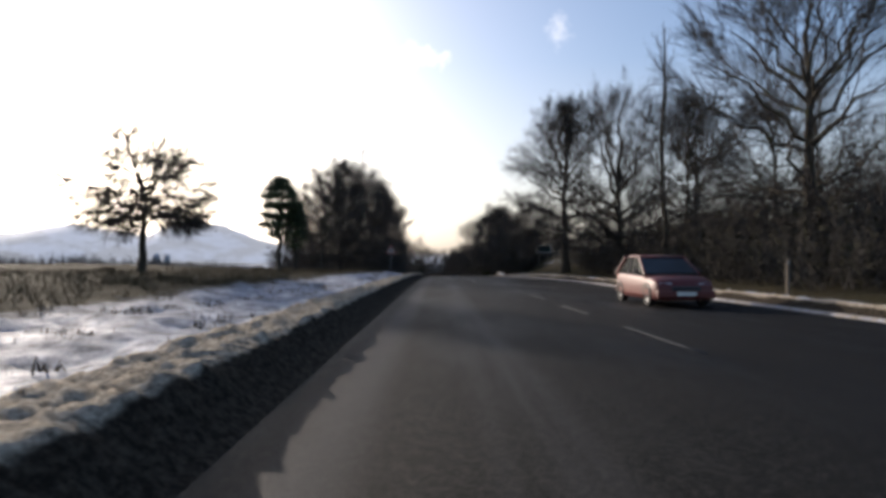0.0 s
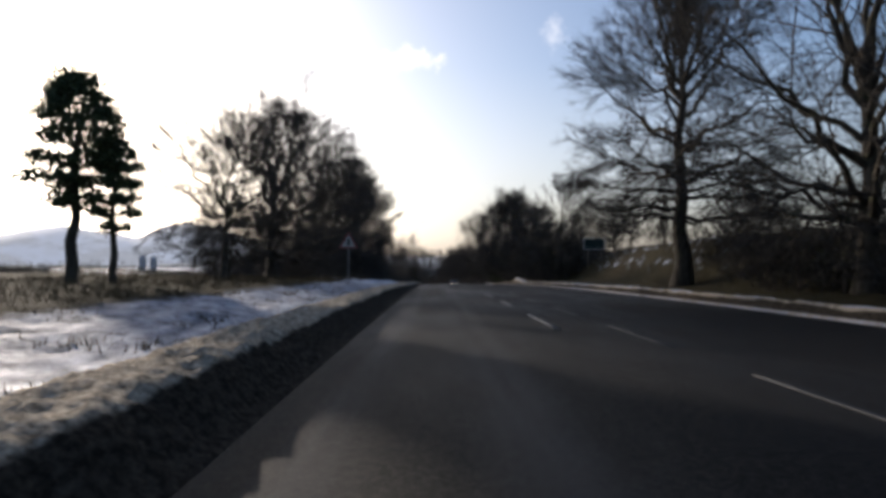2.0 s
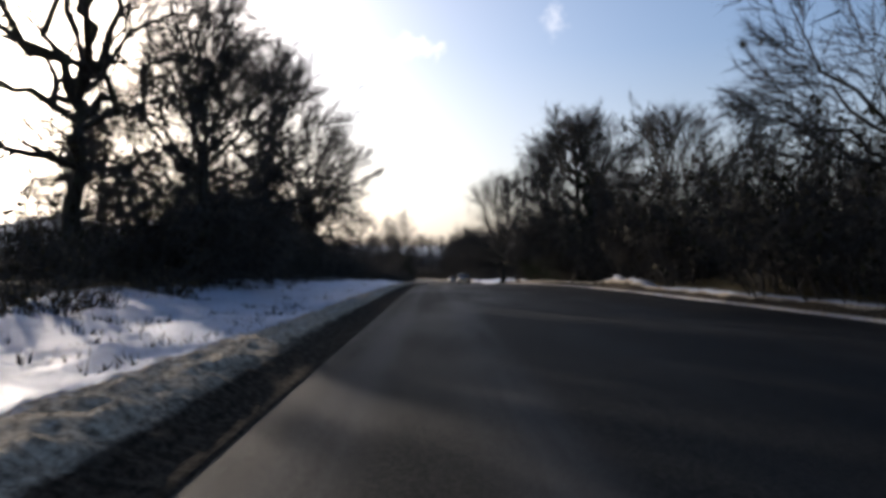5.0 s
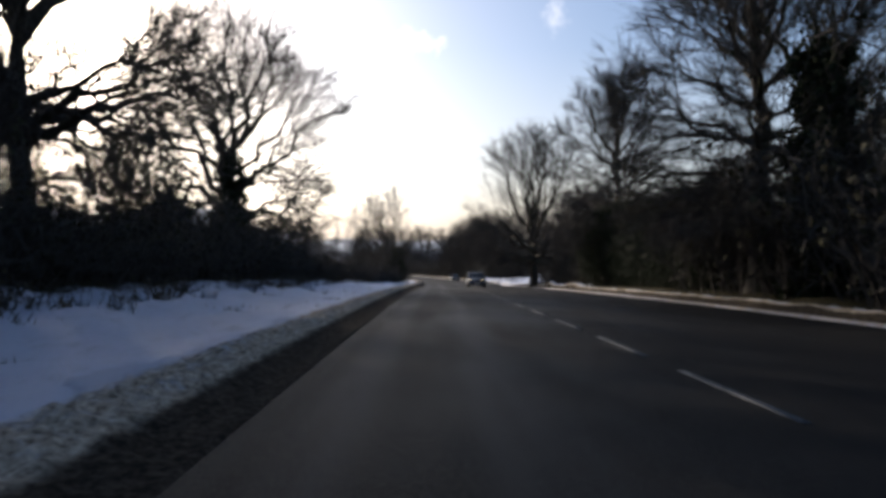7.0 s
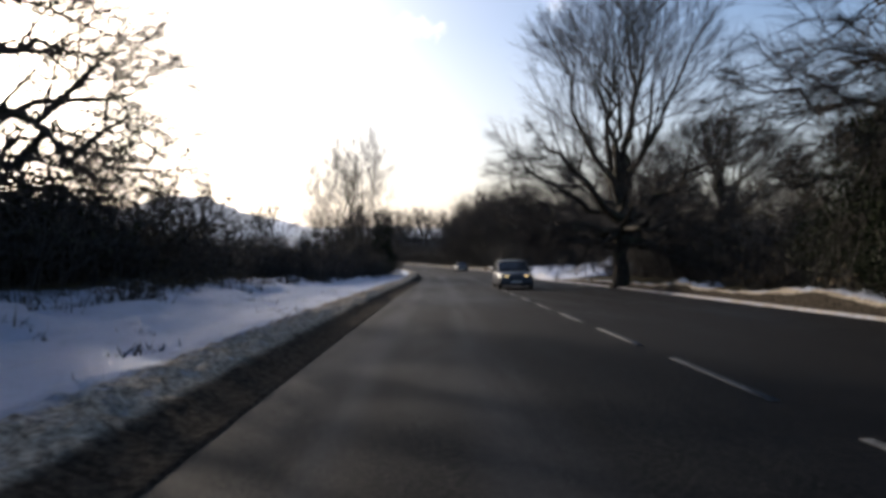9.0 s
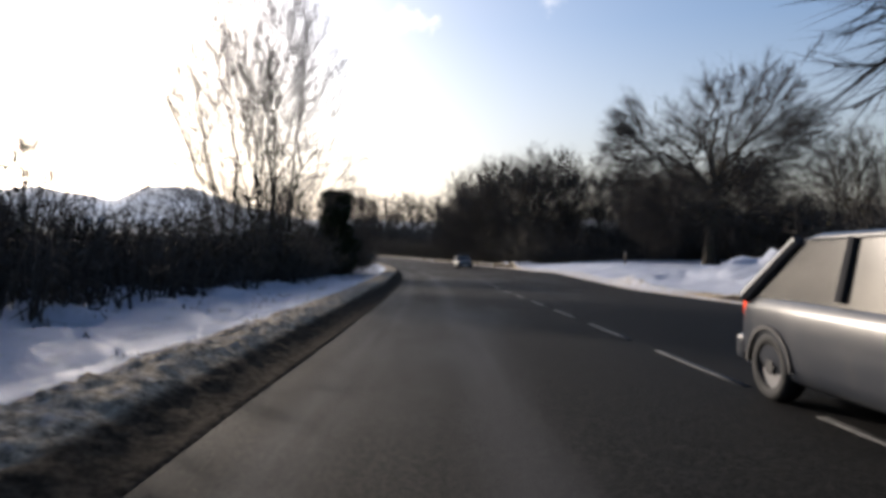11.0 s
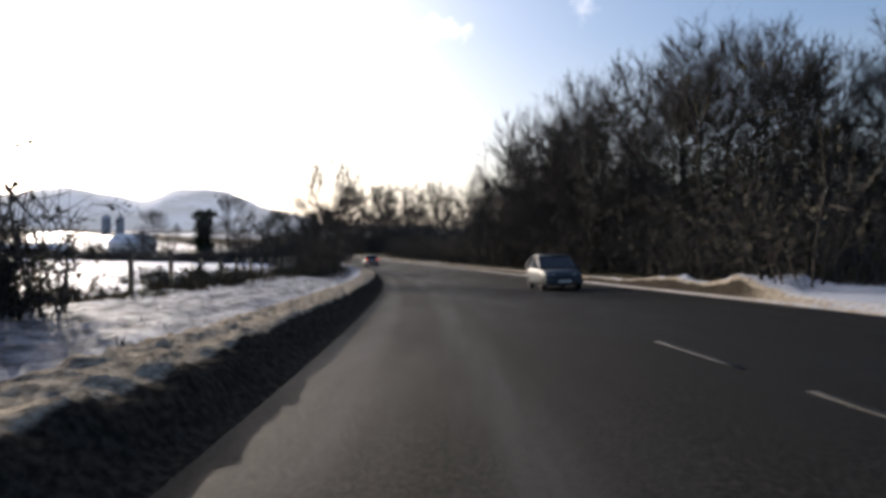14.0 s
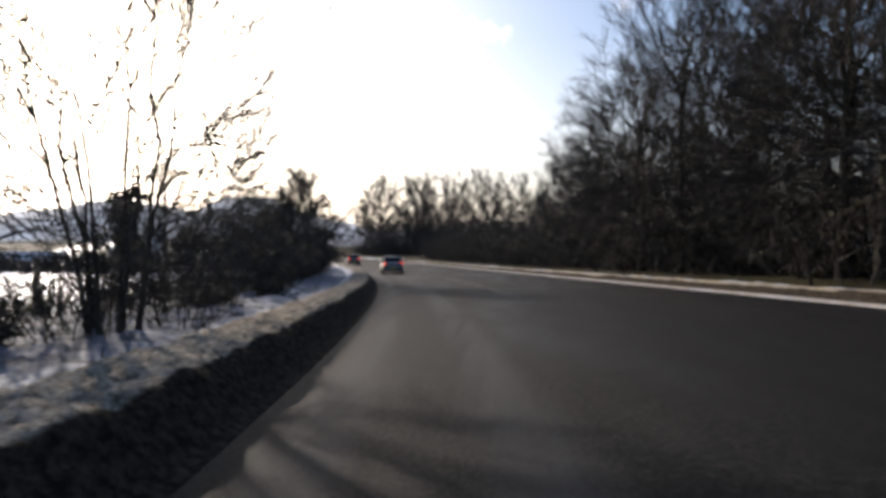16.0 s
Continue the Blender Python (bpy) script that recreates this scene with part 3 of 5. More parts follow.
        taper = 1 - 0.8 * np.linspace(0, 1, kk)[None, :]
        radii = np.maximum(r[:, None] * taper, twig_r * (1.3 - 0.4 * np.linspace(0, 1, kk))[None, :])
        crown.add(tubes(pts, radii, sides))
    wood.object("trunk", BARK, root)
    crown.object("crown", TWIG, root)
    if leaf:
        pick = tips[rng.integers(0, len(tips), leaf)] + rng.normal(0, 0.08, (leaf, 3))
        lm = Mesh()
        lm.add(leaves(pick, 0.045, rng))
        lm.object("foliage", DEADLEAF, root, "few withered brown leaves")
    if ivy:
        n = int(14000 * min(1.0, ivy))
        tt = rng.uniform(0, 1, n)
        q = np.minimum((tt * 8).astype(int), 7)
        base = trunk[0, q] + (trunk[0, q + 1] - trunk[0, q]) * ((tt * 8) - q)[:, None]
        girth = ivy * wide * 0.14 * (1 - 0.4 * tt) * (0.75 + 0.5 * np.sin(tt * 17 + seed) ** 2)
        a = rng.uniform(0, 2 * math.pi, n)
        rr = girth * np.sqrt(rng.uniform(0.15, 1, n))
        lp2 = base + np.stack([np.cos(a) * rr, np.sin(a) * rr, rng.normal(0, 0.15, n)], 1)
        lm = Mesh()
        lm.add(leaves(lp2, 0.10, rng))
        extra = int(n * 0.5)
        j = rng.integers(0, m, extra)
        u = rng.uniform(0, 0.45, extra) * 7
        jj = u.astype(int)
        lim = lp[j, jj] + rng.normal(0, 0.16, (extra, 3))
        lm.add(leaves(lim, 0.085, rng))
        lm.object("ivy", IVY, root, "dense dark green ivy round the trunk")
    return root


def shrub(name, label, seed, high, wide, stems=34, leaf=500, leaf_mat=None, twigs=(5, 4), leaf_size=0.05, category="shrub"):
    """A thicket of thin stems from one base, with side twigs and some leaves."""
    rng = np.random.default_rng(seed)
    root = empty(name, label, category, "hedgerow shrubs")
    a = rng.uniform(0, 2 * math.pi, stems)
    rr = np.sqrt(rng.uniform(0, 1, stems)) * wide * 0.32
    s = np.stack([np.cos(a) * rr, np.sin(a) * rr, np.full(stems, -0.25)], 1)
    lean = rng.uniform(0.05, 0.55, stems)
    w = unit(np.stack([np.cos(a) * lean, np.sin(a) * lean, np.ones(stems)], 1) + rng.normal(0, 0.14, (stems, 3)))
    L = high * rng.uniform(0.55, 1.05, stems)
    bend = np.stack([np.cos(a) * 0.12, np.sin(a) * 0.12, np.full(stems, -0.12)], 1)
    p = curve(s, w, L, bend, 4, 0.03, rng)
    r = (0.022 * rng.uniform(0.6, 1.4, stems))[:, None] * (1 - 0.75 * np.linspace(0, 1, 4))[None, :]
    tw = Mesh()
    tw.add(tubes(p, r, 3))
    centre = np.array([0, 0, high * 0.4])
    s2, w2, L2, r2 = spawn(p, r, twigs[0], 0.12, 1.0, 50, rng, 0.45, 0.15, 0.12, centre)
    pts = curve(s2, w2, np.maximum(L2, 0.15), rng.normal(0, 0.06, (len(s2), 3)), 3, 0.05, rng)
    radii = np.maximum(r2[:, None] * np.array([1, 0.6, 0.3])[None], np.array([0.010, 0.008, 0.006])[None])
    tw.add(tubes(pts, radii, 3))
    s3, w3, L3, r3 = spawn(pts, radii, twigs[1], 0.1, 1.0, 52, rng, 0.6, 0.1, 0.1, centre)
    L3 = np.maximum(L3, 0.2)
    tw.add(fine_twigs(s3, s3 + w3 * L3[:, None], 0.011))
    tw.object("crown", TWIG, root)
    if leaf:
        pick = pts[rng.integers(0, len(pts), leaf), rng.integers(1, 3, leaf)] + rng.normal(0, 0.07, (leaf, 3))
        lm = Mesh()
        lm.add(leaves(pick, leaf_size, rng))
        lm.object("foliage", leaf_mat or BRAMBLE, root)
    return root


def evergreen(name, label, seed, high, wide, count, mat, leaf_size=0.11, category="tree", shape="egg", trunk_r=0.12):
    """A dense evergreen: a trunk, hidden boughs and many leaf clumps with an uneven outline."""
    rng = np.random.default_rng(seed)
    root = empty(name, label, category)
    wood = Mesh()
    t = curve(np.array([[0, 0, -0.3]]), np.array([[0, 0, 1.0]]), np.array([high * 0.95]), np.array([[0.02, 0.01, 0]]), 8, 0.006, rng)
    tr = trunk_r * (1 - 0.85 * np.linspace(0, 1, 8))[None]
    wood.add(tubes(t, tr, 8))
    s, w, L, r = spawn(t, tr, 26, 0.15, 0.98, 70, rng, 0.3, 0.5, 0.1, np.array([0, 0, high * 0.5]))
    b = curve(s, w, np.minimum(L, wide * 0.5), np.zeros((len(s), 3)), 4, 0.03, rng)
    wood.add(tubes(b, np.maximum(r[:, None] * np.array([1, 0.7, 0.5, 0.2])[None], 0.008), 4))
    wood.object("trunk", BARK, root)
    # clumps of leaves
    n = 110
    k = rng.uniform(0.04, 1, n)
    if shape == "column":
        prof = 0.9 + 0.22 * np.sin(k * 9 + seed) + 0.0 * k
        prof = np.where(k > 0.93, prof * 0.75, prof)
    elif shape == "cone":
        prof = 0.25 + 0.85 * np.sin(np.pi * np.clip(k, 0.05, 0.97)) ** 0.7
    else:
        prof = np.sqrt(np.clip(1 - (2 * k - 0.95) ** 2 * 0.92, 0.08, 1))
    a = rng.uniform(0, 2 * math.pi, n)
    rr = wide * 0.5 * prof * np.sqrt(rng.uniform(0.1, 0.8, n))
    cc = np.stack([np.cos(a) * rr, np.sin(a) * rr, k * high * 0.96], 1)
    cr = wide * rng.uniform(0.10, 0.20, n)
    pick = rng.integers(0, n, count)
    p = cc[pick] + unit(rng.normal(0, 1, (count, 3))) * (cr[pick] * rng.uniform(0.4, 1.05, count) ** 0.6)[:, None]
    lm = Mesh()
    lm.add(leaves(p, leaf_size, rng))
    lm.object("foliage", mat, root)
    return root


def pine(name, label, seed, high, wide):
    """A pine with a bare trunk and flat clouds of needles near the top."""
    rng = np.random.default_rng(seed)
    root = empty(name, label, "tree")
    wood, nd = Mesh(), Mesh()
    t = curve(np.array([[0, 0, -0.3]]), np.array([[0.02, 0, 1.0]]), np.array([high * 0.97]), np.array([[0.02, 0.02, 0]]), 9, 0.008, rng)
    tr = 0.25 * (1 - 0.8 * np.linspace(0, 1, 9))[None]
    wood.add(tubes(t, tr, 8))
    tiers = [(0.40, 0.22, 3), (0.50, 0.42, 5), (0.60, 0.40, 6), (0.72, 0.52, 7), (0.83, 0.46, 7), (0.92, 0.30, 5), (0.99, 0.13, 3)]
    for kz, kr, n in tiers:
        for i in range(n):
            a = i * 2 * math.pi / n + rng.uniform(-0.4, 0.4)
            r = wide * kr * rng.uniform(0.5, 1.0)
            base = np.array([0.02 * high * kz, 0, high * (kz - 0.05)])
            tip = base + np.array([math.cos(a) * r, math.sin(a) * r, high * 0.06])
            b = curve(base[None], unit((tip - base)[None]), np.array([np.linalg.norm(tip - base)]), np.array([[0, 0, 0.1]]), 5, 0.03, rng)
            wood.add(tubes(b, np.array([[0.04, 0.03, 0.025, 0.018, 0.01]]), 5))
            p = tip + rng.normal(0, 1, (430, 3)) * np.array([wide * 0.09, wide * 0.09, high * 0.024])
            nd.add(leaves(p, 0.065, rng, 0.4))
    wood.object("trunk", BARK, root)
    nd.object("foliage", NEEDLE, root, "dark green needle clumps")
    return root


def dead_pole(name, label, seed, high):
    rng = np.random.default_rng(seed)
    root = empty(name, label, "tree")
    wood, tw = Mesh(), Mesh()
    t = curve(np.array([[0, 0, -0.3]]), np.array([[-0.03, 0, 1.0]]), np.array([high]), np.array([[0.03, 0, 0]]), 10, 0.006, rng)
    tr = 0.19 * (1 - 0.75 * np.linspace(0, 1, 10))[None]
    wood.add(tubes(t, tr, 8))
    s, w, L, r = spawn(t, tr, 12, 0.55, 0.98, 30, rng, 0.14, 0.1, 0.5, np.array([0, 0, high * 0.5]))
    p = curve(s, w, L, np.zeros((12, 3)), 5, 0.03, rng)
    tw.add(tubes(p, np.maximum(r[:, None] * np.linspace(0.8, 0.2, 5)[None], 0.01), 4))
    s, w, L, r = spawn(p, np.full((12, 5), 0.02), 7, 0.2, 1, 40, rng, 0.4, 0.1, 0.3, np.array([0, 0, high * 0.5]))
    tw.add(tubes(curve(s, w, L, np.zeros((len(s), 3)), 3, 0.04, rng), np.full((len(s), 3), 0.009), 3))
    wood.object("trunk", BARK, root)
    tw.object("crown", TWIG, root)
    return root


def stand(root, x, y, turn=0.0, scale=1.0, tall=1.0):
    """Put a tree at a place of the plan."""
    p = place(y, x - road_x(y))
    root.matrix_basis = Matrix.Translation(p) @ Matrix.Rotation(turn, 4, "Z") @ Matrix.Diagonal((scale, scale, scale * tall, 1))
    return root


def again(root, x, y, turn, scale=1.0, tall=1.0, label=""):
    p = place(y, x - road_x(y))
    c = copy_thing(root, Matrix.Translation(p) @ Matrix.Rotation(turn, 4, "Z"))
    c.matrix_basis = Matrix.Translation(p) @ Matrix.Rotation(turn, 4, "Z") @ Matrix.Diagonal((scale, scale, scale * tall, 1))
    if label:
        tagged(c, label)
    return c


OAK = "bare spreading oak tree in winter beside the road"
ASH = "bare round-crowned tree with fine upright twigs"
# left of the road, from the start on
field_tree = stand(bare_tree("field_tree", "small bare tree with a top-heavy crown on the field", 11, 7.3, 8.4, 0.40, 0.25, 24, (8, 8, 13), 0.0, (0.15, 1.1), leader=0.6, twig_r=0.012, gnarl=0.05), -15.0, 32.5, 0.4)
tall_pine = stand(pine("pine_tree", "dark pine with a tufted crown in tiers", 5, 7.4, 3.3), -12.9, 52.1)
again(tall_pine, -11.6, 52.6, 2.0, 0.64, 1.1, "smaller dark pine beside a taller one")
stand(bare_tree("field_tree", "low bare tree with several thin trunks on the verge", 12, 8.9, 7.5, 0.22, 0.09, 8, (6, 6, 8), 0.10, (0.1, 1.2), stems=3), -12.6, 68.0)
stand(bare_tree("field_tree", "bare tree with a spreading one-sided crown on the verge", 14, 9.6, 10.5, 0.30, 0.24, 16, (7, 7, 13), 0.06, (0.1, 1.25), leader=0.5, twig_r=0.010, gnarl=0.05, bold=1.2, clear=0.33), -11.7, 65.4, 2.0)
oak_a = stand(bare_tree("oak_tree", OAK, 29, 12.6, 15.0, 0.14, 0.44, 26, (9, 8, 14), 0.08, (0.05, 1.35), leader=0.55, gnarl=0.045, bold=1.08, clear=0.27, twig_r=0.0105), -11.2, 74.3, 1.0)
oak_b = stand(bare_tree("oak_tree", "tall bare oak tree with a leaning trunk", 22, 16.8, 13.5, 0.25, 0.42, 18, (8, 7, 15), 0.12, (0.15, 1.3), leader=0.5, twig_r=0.012, gnarl=0.05, bold=1.3, clear=0.34), -12.1, 95.0, 2.1)
thorn = stand(bare_tree("thorn_tree", "dense dark twiggy thorn tree in the hedge", 23, 10.8, 7.4, 0.05, 0.22, 26, (8, 7, 13), 0.12, (0.1, 1.3), leaf=900, twig_r=0.014), -7.6, 95.2)
stand(bare_tree("ash_tree", "tall bare tree with a thick straight trunk", 24, 18.0, 15.0, 0.24, 0.48, 26, (8, 8, 15), 0.12, (0.15, 1.3), leader=0.55, twig_r=0.014, gnarl=0.04, bold=1.2, clear=0.28), -12.2, 121.6)
again(oak_b, -14.0, 112.0, 4.0, 0.95)
stand(bare_tree("oak_tree", "large bare oak with its trunk wrapped in ivy", 25, 20.5, 19.0, 0.17, 0.72, 28, (9, 8, 16), 0.08, (0.0, 1.3), ivy=0.62, leader=0.5, twig_r=0.013, gnarl=0.045, bold=1.1, clear=0.30), -14.6, 150.0, 0.7)
# right of the road
stand(dead_pole("dead_tree", "thin dead tree trunk with a few upright twigs", 31, 15.0), 13.6, 37.0)
ash_a = stand(bare_tree("ash_tree", ASH, 32, 16.6, 12.0, 0.17, 0.42, 36, (10, 8, 14), 0.04, (0.0, 1.35), leader=0.72, clear=0.22), 12.1, 59.1, 0.3)
ash_b = stand(bare_tree("ash_tree", ASH, 33, 13.8, 12.0, 0.15, 0.32, 24, (8, 7, 10), 0.12, (0.1, 1.35), leader=0.7, clear=0.25), 19.5, 47.0, 1.7)
stand(bare_tree("ash_tree", "tall bare forked tree with thick rising limbs", 38, 14.4, 14.5, 0.16, 0.44, 28, (8, 7, 11), 0.12, (0.15, 1.4), leader=0.5, twig_r=0.010, clear=0.30), 14.4, 49.3, 1.2)
round_a = stand(bare_tree("ash_tree", "small bare round-topped tree behind the hedge", 34, 9.6, 9.2, 0.18, 0.2, 22, (8, 7, 12), 0.08, (0.15, 1.35), leader=0.5, clear=0.28, bold=1.2), 12.6, 87.4)
again(ash_a, 12.6, 124.0, 2.6, 1.12, 0.74, "bare round-crowned roadside tree above the hedge")
ivy_tree = stand(bare_tree("ivy_tree", "bare tree with a thick ivy-covered trunk", 35, 12.5, 9.0, 0.3, 0.3, 13, (7, 7, 14), 0.2, (0.3, 1.3), ivy=1.0), 13.2, 121.2)
fan = stand(bare_tree("ash_tree", "bare fan-shaped tree with bold upright limbs", 36, 15.6, 14.2, 0.16, 0.48, 32, (8, 8, 14), 0.10, (0.0, 1.45), leader=0.34, bold=1.25, clear=0.32), 10.75, 163.2)
stand(bare_tree("oak_tree", "broad bare oak with gnarled spreading limbs", 37, 18.4, 20.0, 0.22, 0.62, 30, (9, 9, 17), 0.03, (-0.05, 1.2), leader=0.40, twig_r=0.014, gnarl=0.055, bold=1.05, clear=0.30), 26.5, 214.5, 0.5)
for x, y, sc, k in ((13.0, 105.0, 0.92, 0.4), (14.0, 107.8, 1.0, 1.9)):
    again(round_a, x, y, k, sc, 1.0, "bare round-topped tree rising out of the roadside hedge")
again(ash_b, 16.0, 27.0, 2.2, 1.1)
again(ash_a, 13.8, 145.8, 3.9, 0.92)
again(oak_a, 20.0, 172.0, 2.2, 0.8)
for x, y, s in ((18.5, 233.5, 0.78), (25.0, 235.0, 0.80), (32.0, 236.0, 0.84), (39.5, 233.0, 0.88)):
    again(ash_b, x, y, x, s, 1.0, "bare round-crowned tree at the wood's front")
# left, in the dip and the bend
poplar = stand(bare_tree("poplar_tree", "tall slender many-stemmed bare tree", 41, 13.5, 8.6, 0.04, 0.07, 9, (5, 4, 6), 0.2, (0.6, 1.35), stems=8, twig_r=0.007), -5.6, 188.2)
again(poplar, -8.0, 190.3, 2.0, 0.9)
stand(evergreen("ivy_stump", "broken tree trunk smothered in dark ivy", 42, 5.5, 2.7, 30000, IVY, 0.062, shape="column", trunk_r=0.3), -4.6, 201.3)
young = stand(bare_tree("young_tree", "slim young bare tree in the verge scrub", 43, 7.6, 3.6, 0.04, 0.032, 6, (4, 3, 3), 0.35, (0.6, 1.3), stems=6, twig_r=0.006, lean=(0.02, 0.16)), -13.0, 208.7)
for x, y, s, k in ((-11.5, 213.0, 1.15, 1), (-9.0, 209.0, 1.0, 2), (-12.5, 213.5, 1.2, 3), (-10.2, 212.5, 1.2, 0.7), (-9.6, 212.5, 1.1, 5.2), (-14.5, 211.0, 1.2, 1.9), (-5.6, 203.8, 0.7, 4), (-8.0, 205.5, 0.95, 2.5)):
    again(young, x, y, k * 1.3, s)
stand(bare_tree("verge_tree", "bare many-stemmed young tree rising out of a verge bush", 45, 7.3, 4.8, 0.04, 0.042, 8, (4, 4, 6), 0.25, (0.6, 1.3), stems=8, twig_r=0.0080, lean=(0.03, 0.22)), -6.24, 240.8)
stand(bare_tree("verge_tree", "bare twiggy young tree beside an ivy-clad stump", 46, 6.0, 4.0, 0.05, 0.040, 8, (5, 5, 6), 0.25, (0.5, 1.3), stems=6, twig_r=0.0065, lean=(0.05, 0.30)), -4.3, 204.8)
stand(evergreen("cypress_tree", "dark upright cypress by the snowy field", 44, 6.1, 2.4, 7000, IVY, 0.11, shape="column"), -28.4, 277.4)
again(round_a, -25.1, 276.8, 1.0, 0.78, 1.0, "bare round-topped tree by the snowy field")
again(round_a, -49.6, 310.0, 2.0, 0.95, 1.0, "bare round-topped tree by the snowy field")

# the wood beside the bend
wood_a = stand(bare_tree("wood_tree", "tall bare tree at the edge of the wood", 51, 12.8, 10.0, 0.10, 0.2, 18, (7, 6, 10), 0.12, (0.1, 1.35), leader=0.6, twig_r=0.0105), 12.6, 232.5, 0.0, 0.92)
wood_b = stand(bare_tree("wood_tree", "tall bare tree at the edge of the wood", 52, 12.2, 9.5, 0.12, 0.18, 18, (7, 6, 10), 0.15, (0.2, 1.35), leader=0.6, twig_r=0.0105), 13.4, 238.5, 0.0, 0.92)
for x, y, s, k in ((-12.5, 168, 0.85, 0.3), (-16.0, 172, 0.95, 1.1), (-20.0, 180, 1.0, 2.0), (-10.5, 176, 0.7, 2.9), (-25.0, 168, 1.0, 3.6), (-14.0, 184, 0.8, 4.4), (-28.0, 190, 1.0, 5.0), (-22.0, 160, 0.9, 0.9)):
    again((wood_a, wood_b)[int(-x) % 2], x, y, k, s * 0.6, 1.0, "small bare tree in the roadside copse")
far_tree = stand(bare_tree("far_tree", "bare tree in the far tree line", 53, 12.4, 9.5, 0.05, 0.2, 16, (5, 4, 8), 0.15, (0.1, 1.35), leader=0.6, twig_r=0.024), -20.0, 392.0)
rng = random.Random(4)
for row, (u0, ys, hh) in enumerate(((12.5, (244, 248, 252, 256, 260, 265, 272, 281, 292, 304, 314), 1.0), (16.0, (246, 251, 256, 262, 270, 284, 300, 318), 1.12), (21.5, (250, 258, 267, 284, 306, 328), 1.2))):
    for k, y in enumerate(ys):
        front = road_x(y) + u0 if y < 250 else max(road_x(y) + u0, u0 - 4.6)
        again((wood_a, wood_b)[k % 2], front + rng.uniform(-1.2, 1.2), y + rng.uniform(-2, 2), rng.uniform(0, 6), hh * rng.uniform(0.9, 1.1) , rng.uniform(0.92, 1.08))
for x, y, s in ((34, 228, 0.9), (40, 215, 0.95), (32, 240, 0.9), (45, 205, 1.0), (38, 195, 1.0), (36, 190, 0.85), (36, 180, 1.0), (40, 184, 0.9), (48, 230, 1.0), (17, 233, 0.85), (21, 232, 0.9), (25, 235, 0.95), (29, 233, 0.9), (33, 236, 0.95), (37, 233, 1.0), (42, 236, 1.0), (30, 252, 0.9), (38, 250, 1.0), (46, 246, 1.05), (54, 238, 1.0)):
    again((wood_a, wood_b)[int(x) % 2], x, y, x * 1.7, s * 1.05)
# the tree line across the far end
far_line = [(a, y) for y, xs in ((352, range(-20, 20, 7)), (372, range(-110, 26, 5)), (392, range(-112, 14, 6))) for a in xs]
for k, (x, y) in enumerate(far_line):
    if -6 < x - road_x(y) < 12:
        continue
    again(far_tree, x + rng.uniform(-2, 2), y + rng.uniform(-4, 4), rng.uniform(0, 6), 0.45 * rng.uniform(0.8, 1.2) if x < -38 else rng.uniform(1.05, 1.55) if y > 360 else 0.9, 1.0, "bare tree in the far tree line")
for x, y, s in ((15.2, 38.0, 0.85), (19.5, 36.0, 1.0), (18.0, 29.5, 0.95)):
    again((wood_a, wood_b)[int(y) % 2], x, y, x * 2.3, s, 1.0, "bare tree in the scrub beside the road")
# the copse that shades the dip
for x, y, s in ((-17, 104, 0.8), (-20, 112, 0.9), (-24, 120, 1.0), (-18, 128, 0.85), (-22, 134, 1.0), (-17, 139, 0.8), (-27, 142, 1.05), (-23, 150, 0.9), (-19, 160, 0.7), (-30, 128, 1.0), (-32, 152, 1.0)):
    again((wood_a, wood_b)[int(-x) % 2], x, y, x * 1.7, s, 1.0, "bare tree in the roadside copse")
for x, y, s in ((-11.5, 117.5, 0.62), (-12.8, 128.5, 0.6), (-13.5, 136.0, 0.5), (-10.8, 108.0, 0.45)):
    again(thorn, x, y, x + y, s, 1.0, "dense dark twiggy thorn bush in the hedge")
for x, y, k, sc in ((14.6, 240.5, 0.8, 0.95), (16.8, 244.5, 2.9, 1.02), (15.4, 236.3, 4.1, 1.0), (19.6, 240.8, 5.3, 1.12), (17.6, 237.6, 1.6, 1.05)):
    again((wood_a, wood_b)[int(y) % 2], x, y, k, sc)
far_poplar = stand(bare_tree("poplar_tree", "tall narrow bare poplar far behind the bank", 47, 21.0, 3.0, 0.08, 0.26, 34, (5, 4, 5), 0.3, (0.9, 1.4), leader=0.94, twig_r=0.03), 57.0, 182.0)
again(far_poplar, 59.3, 182.5, 2.0, 0.94)
again(wood_a, -8.2, 344.0, 1.0, 0.9, 1.05, "bare tree standing above the far tree line")

# hedges and scrub
bush_a = stand(shrub("hedge_shrub", "dense leafless hedge shrub with dark bramble leaves", 61, 3.0, 3.4, 26, 360, leaf_size=0.055, twigs=(4, 4)), -9.0, 100.0)
bush_b = stand(shrub("hedge_shrub", "tangled leafless hedge shrub", 62, 2.7, 3.2, 26, 220, leaf_size=0.05, twigs=(4, 4)), -9.4, 103.0)
bush_c = stand(shrub("bramble_bush", "low brown bramble tangle on the verge", 63, 1.2, 2.6, 24, 250, DEADLEAF, (4, 3), category="bush"), -7.6, 101.5)
holly = stand(evergreen("holly_bush", "dense dark evergreen hedge bush", 64, 5.2, 4.6, 26000, IVY, 0.038, "bush"), 12.6, 144.0)


def hedge(kinds, y0, y1, pitch, u, spread, s0, s1, r, tall=1.0):
    y = y0
    while y < y1:
        k = kinds[r.randrange(len(kinds))]
        again(k, road_x(y) + u + r.uniform(-spread, spread), y, r.uniform(0, 6), r.uniform(s0, s1), tall * r.uniform(0.85, 1.15))
        y += pitch * r.uniform(0.8, 1.2)


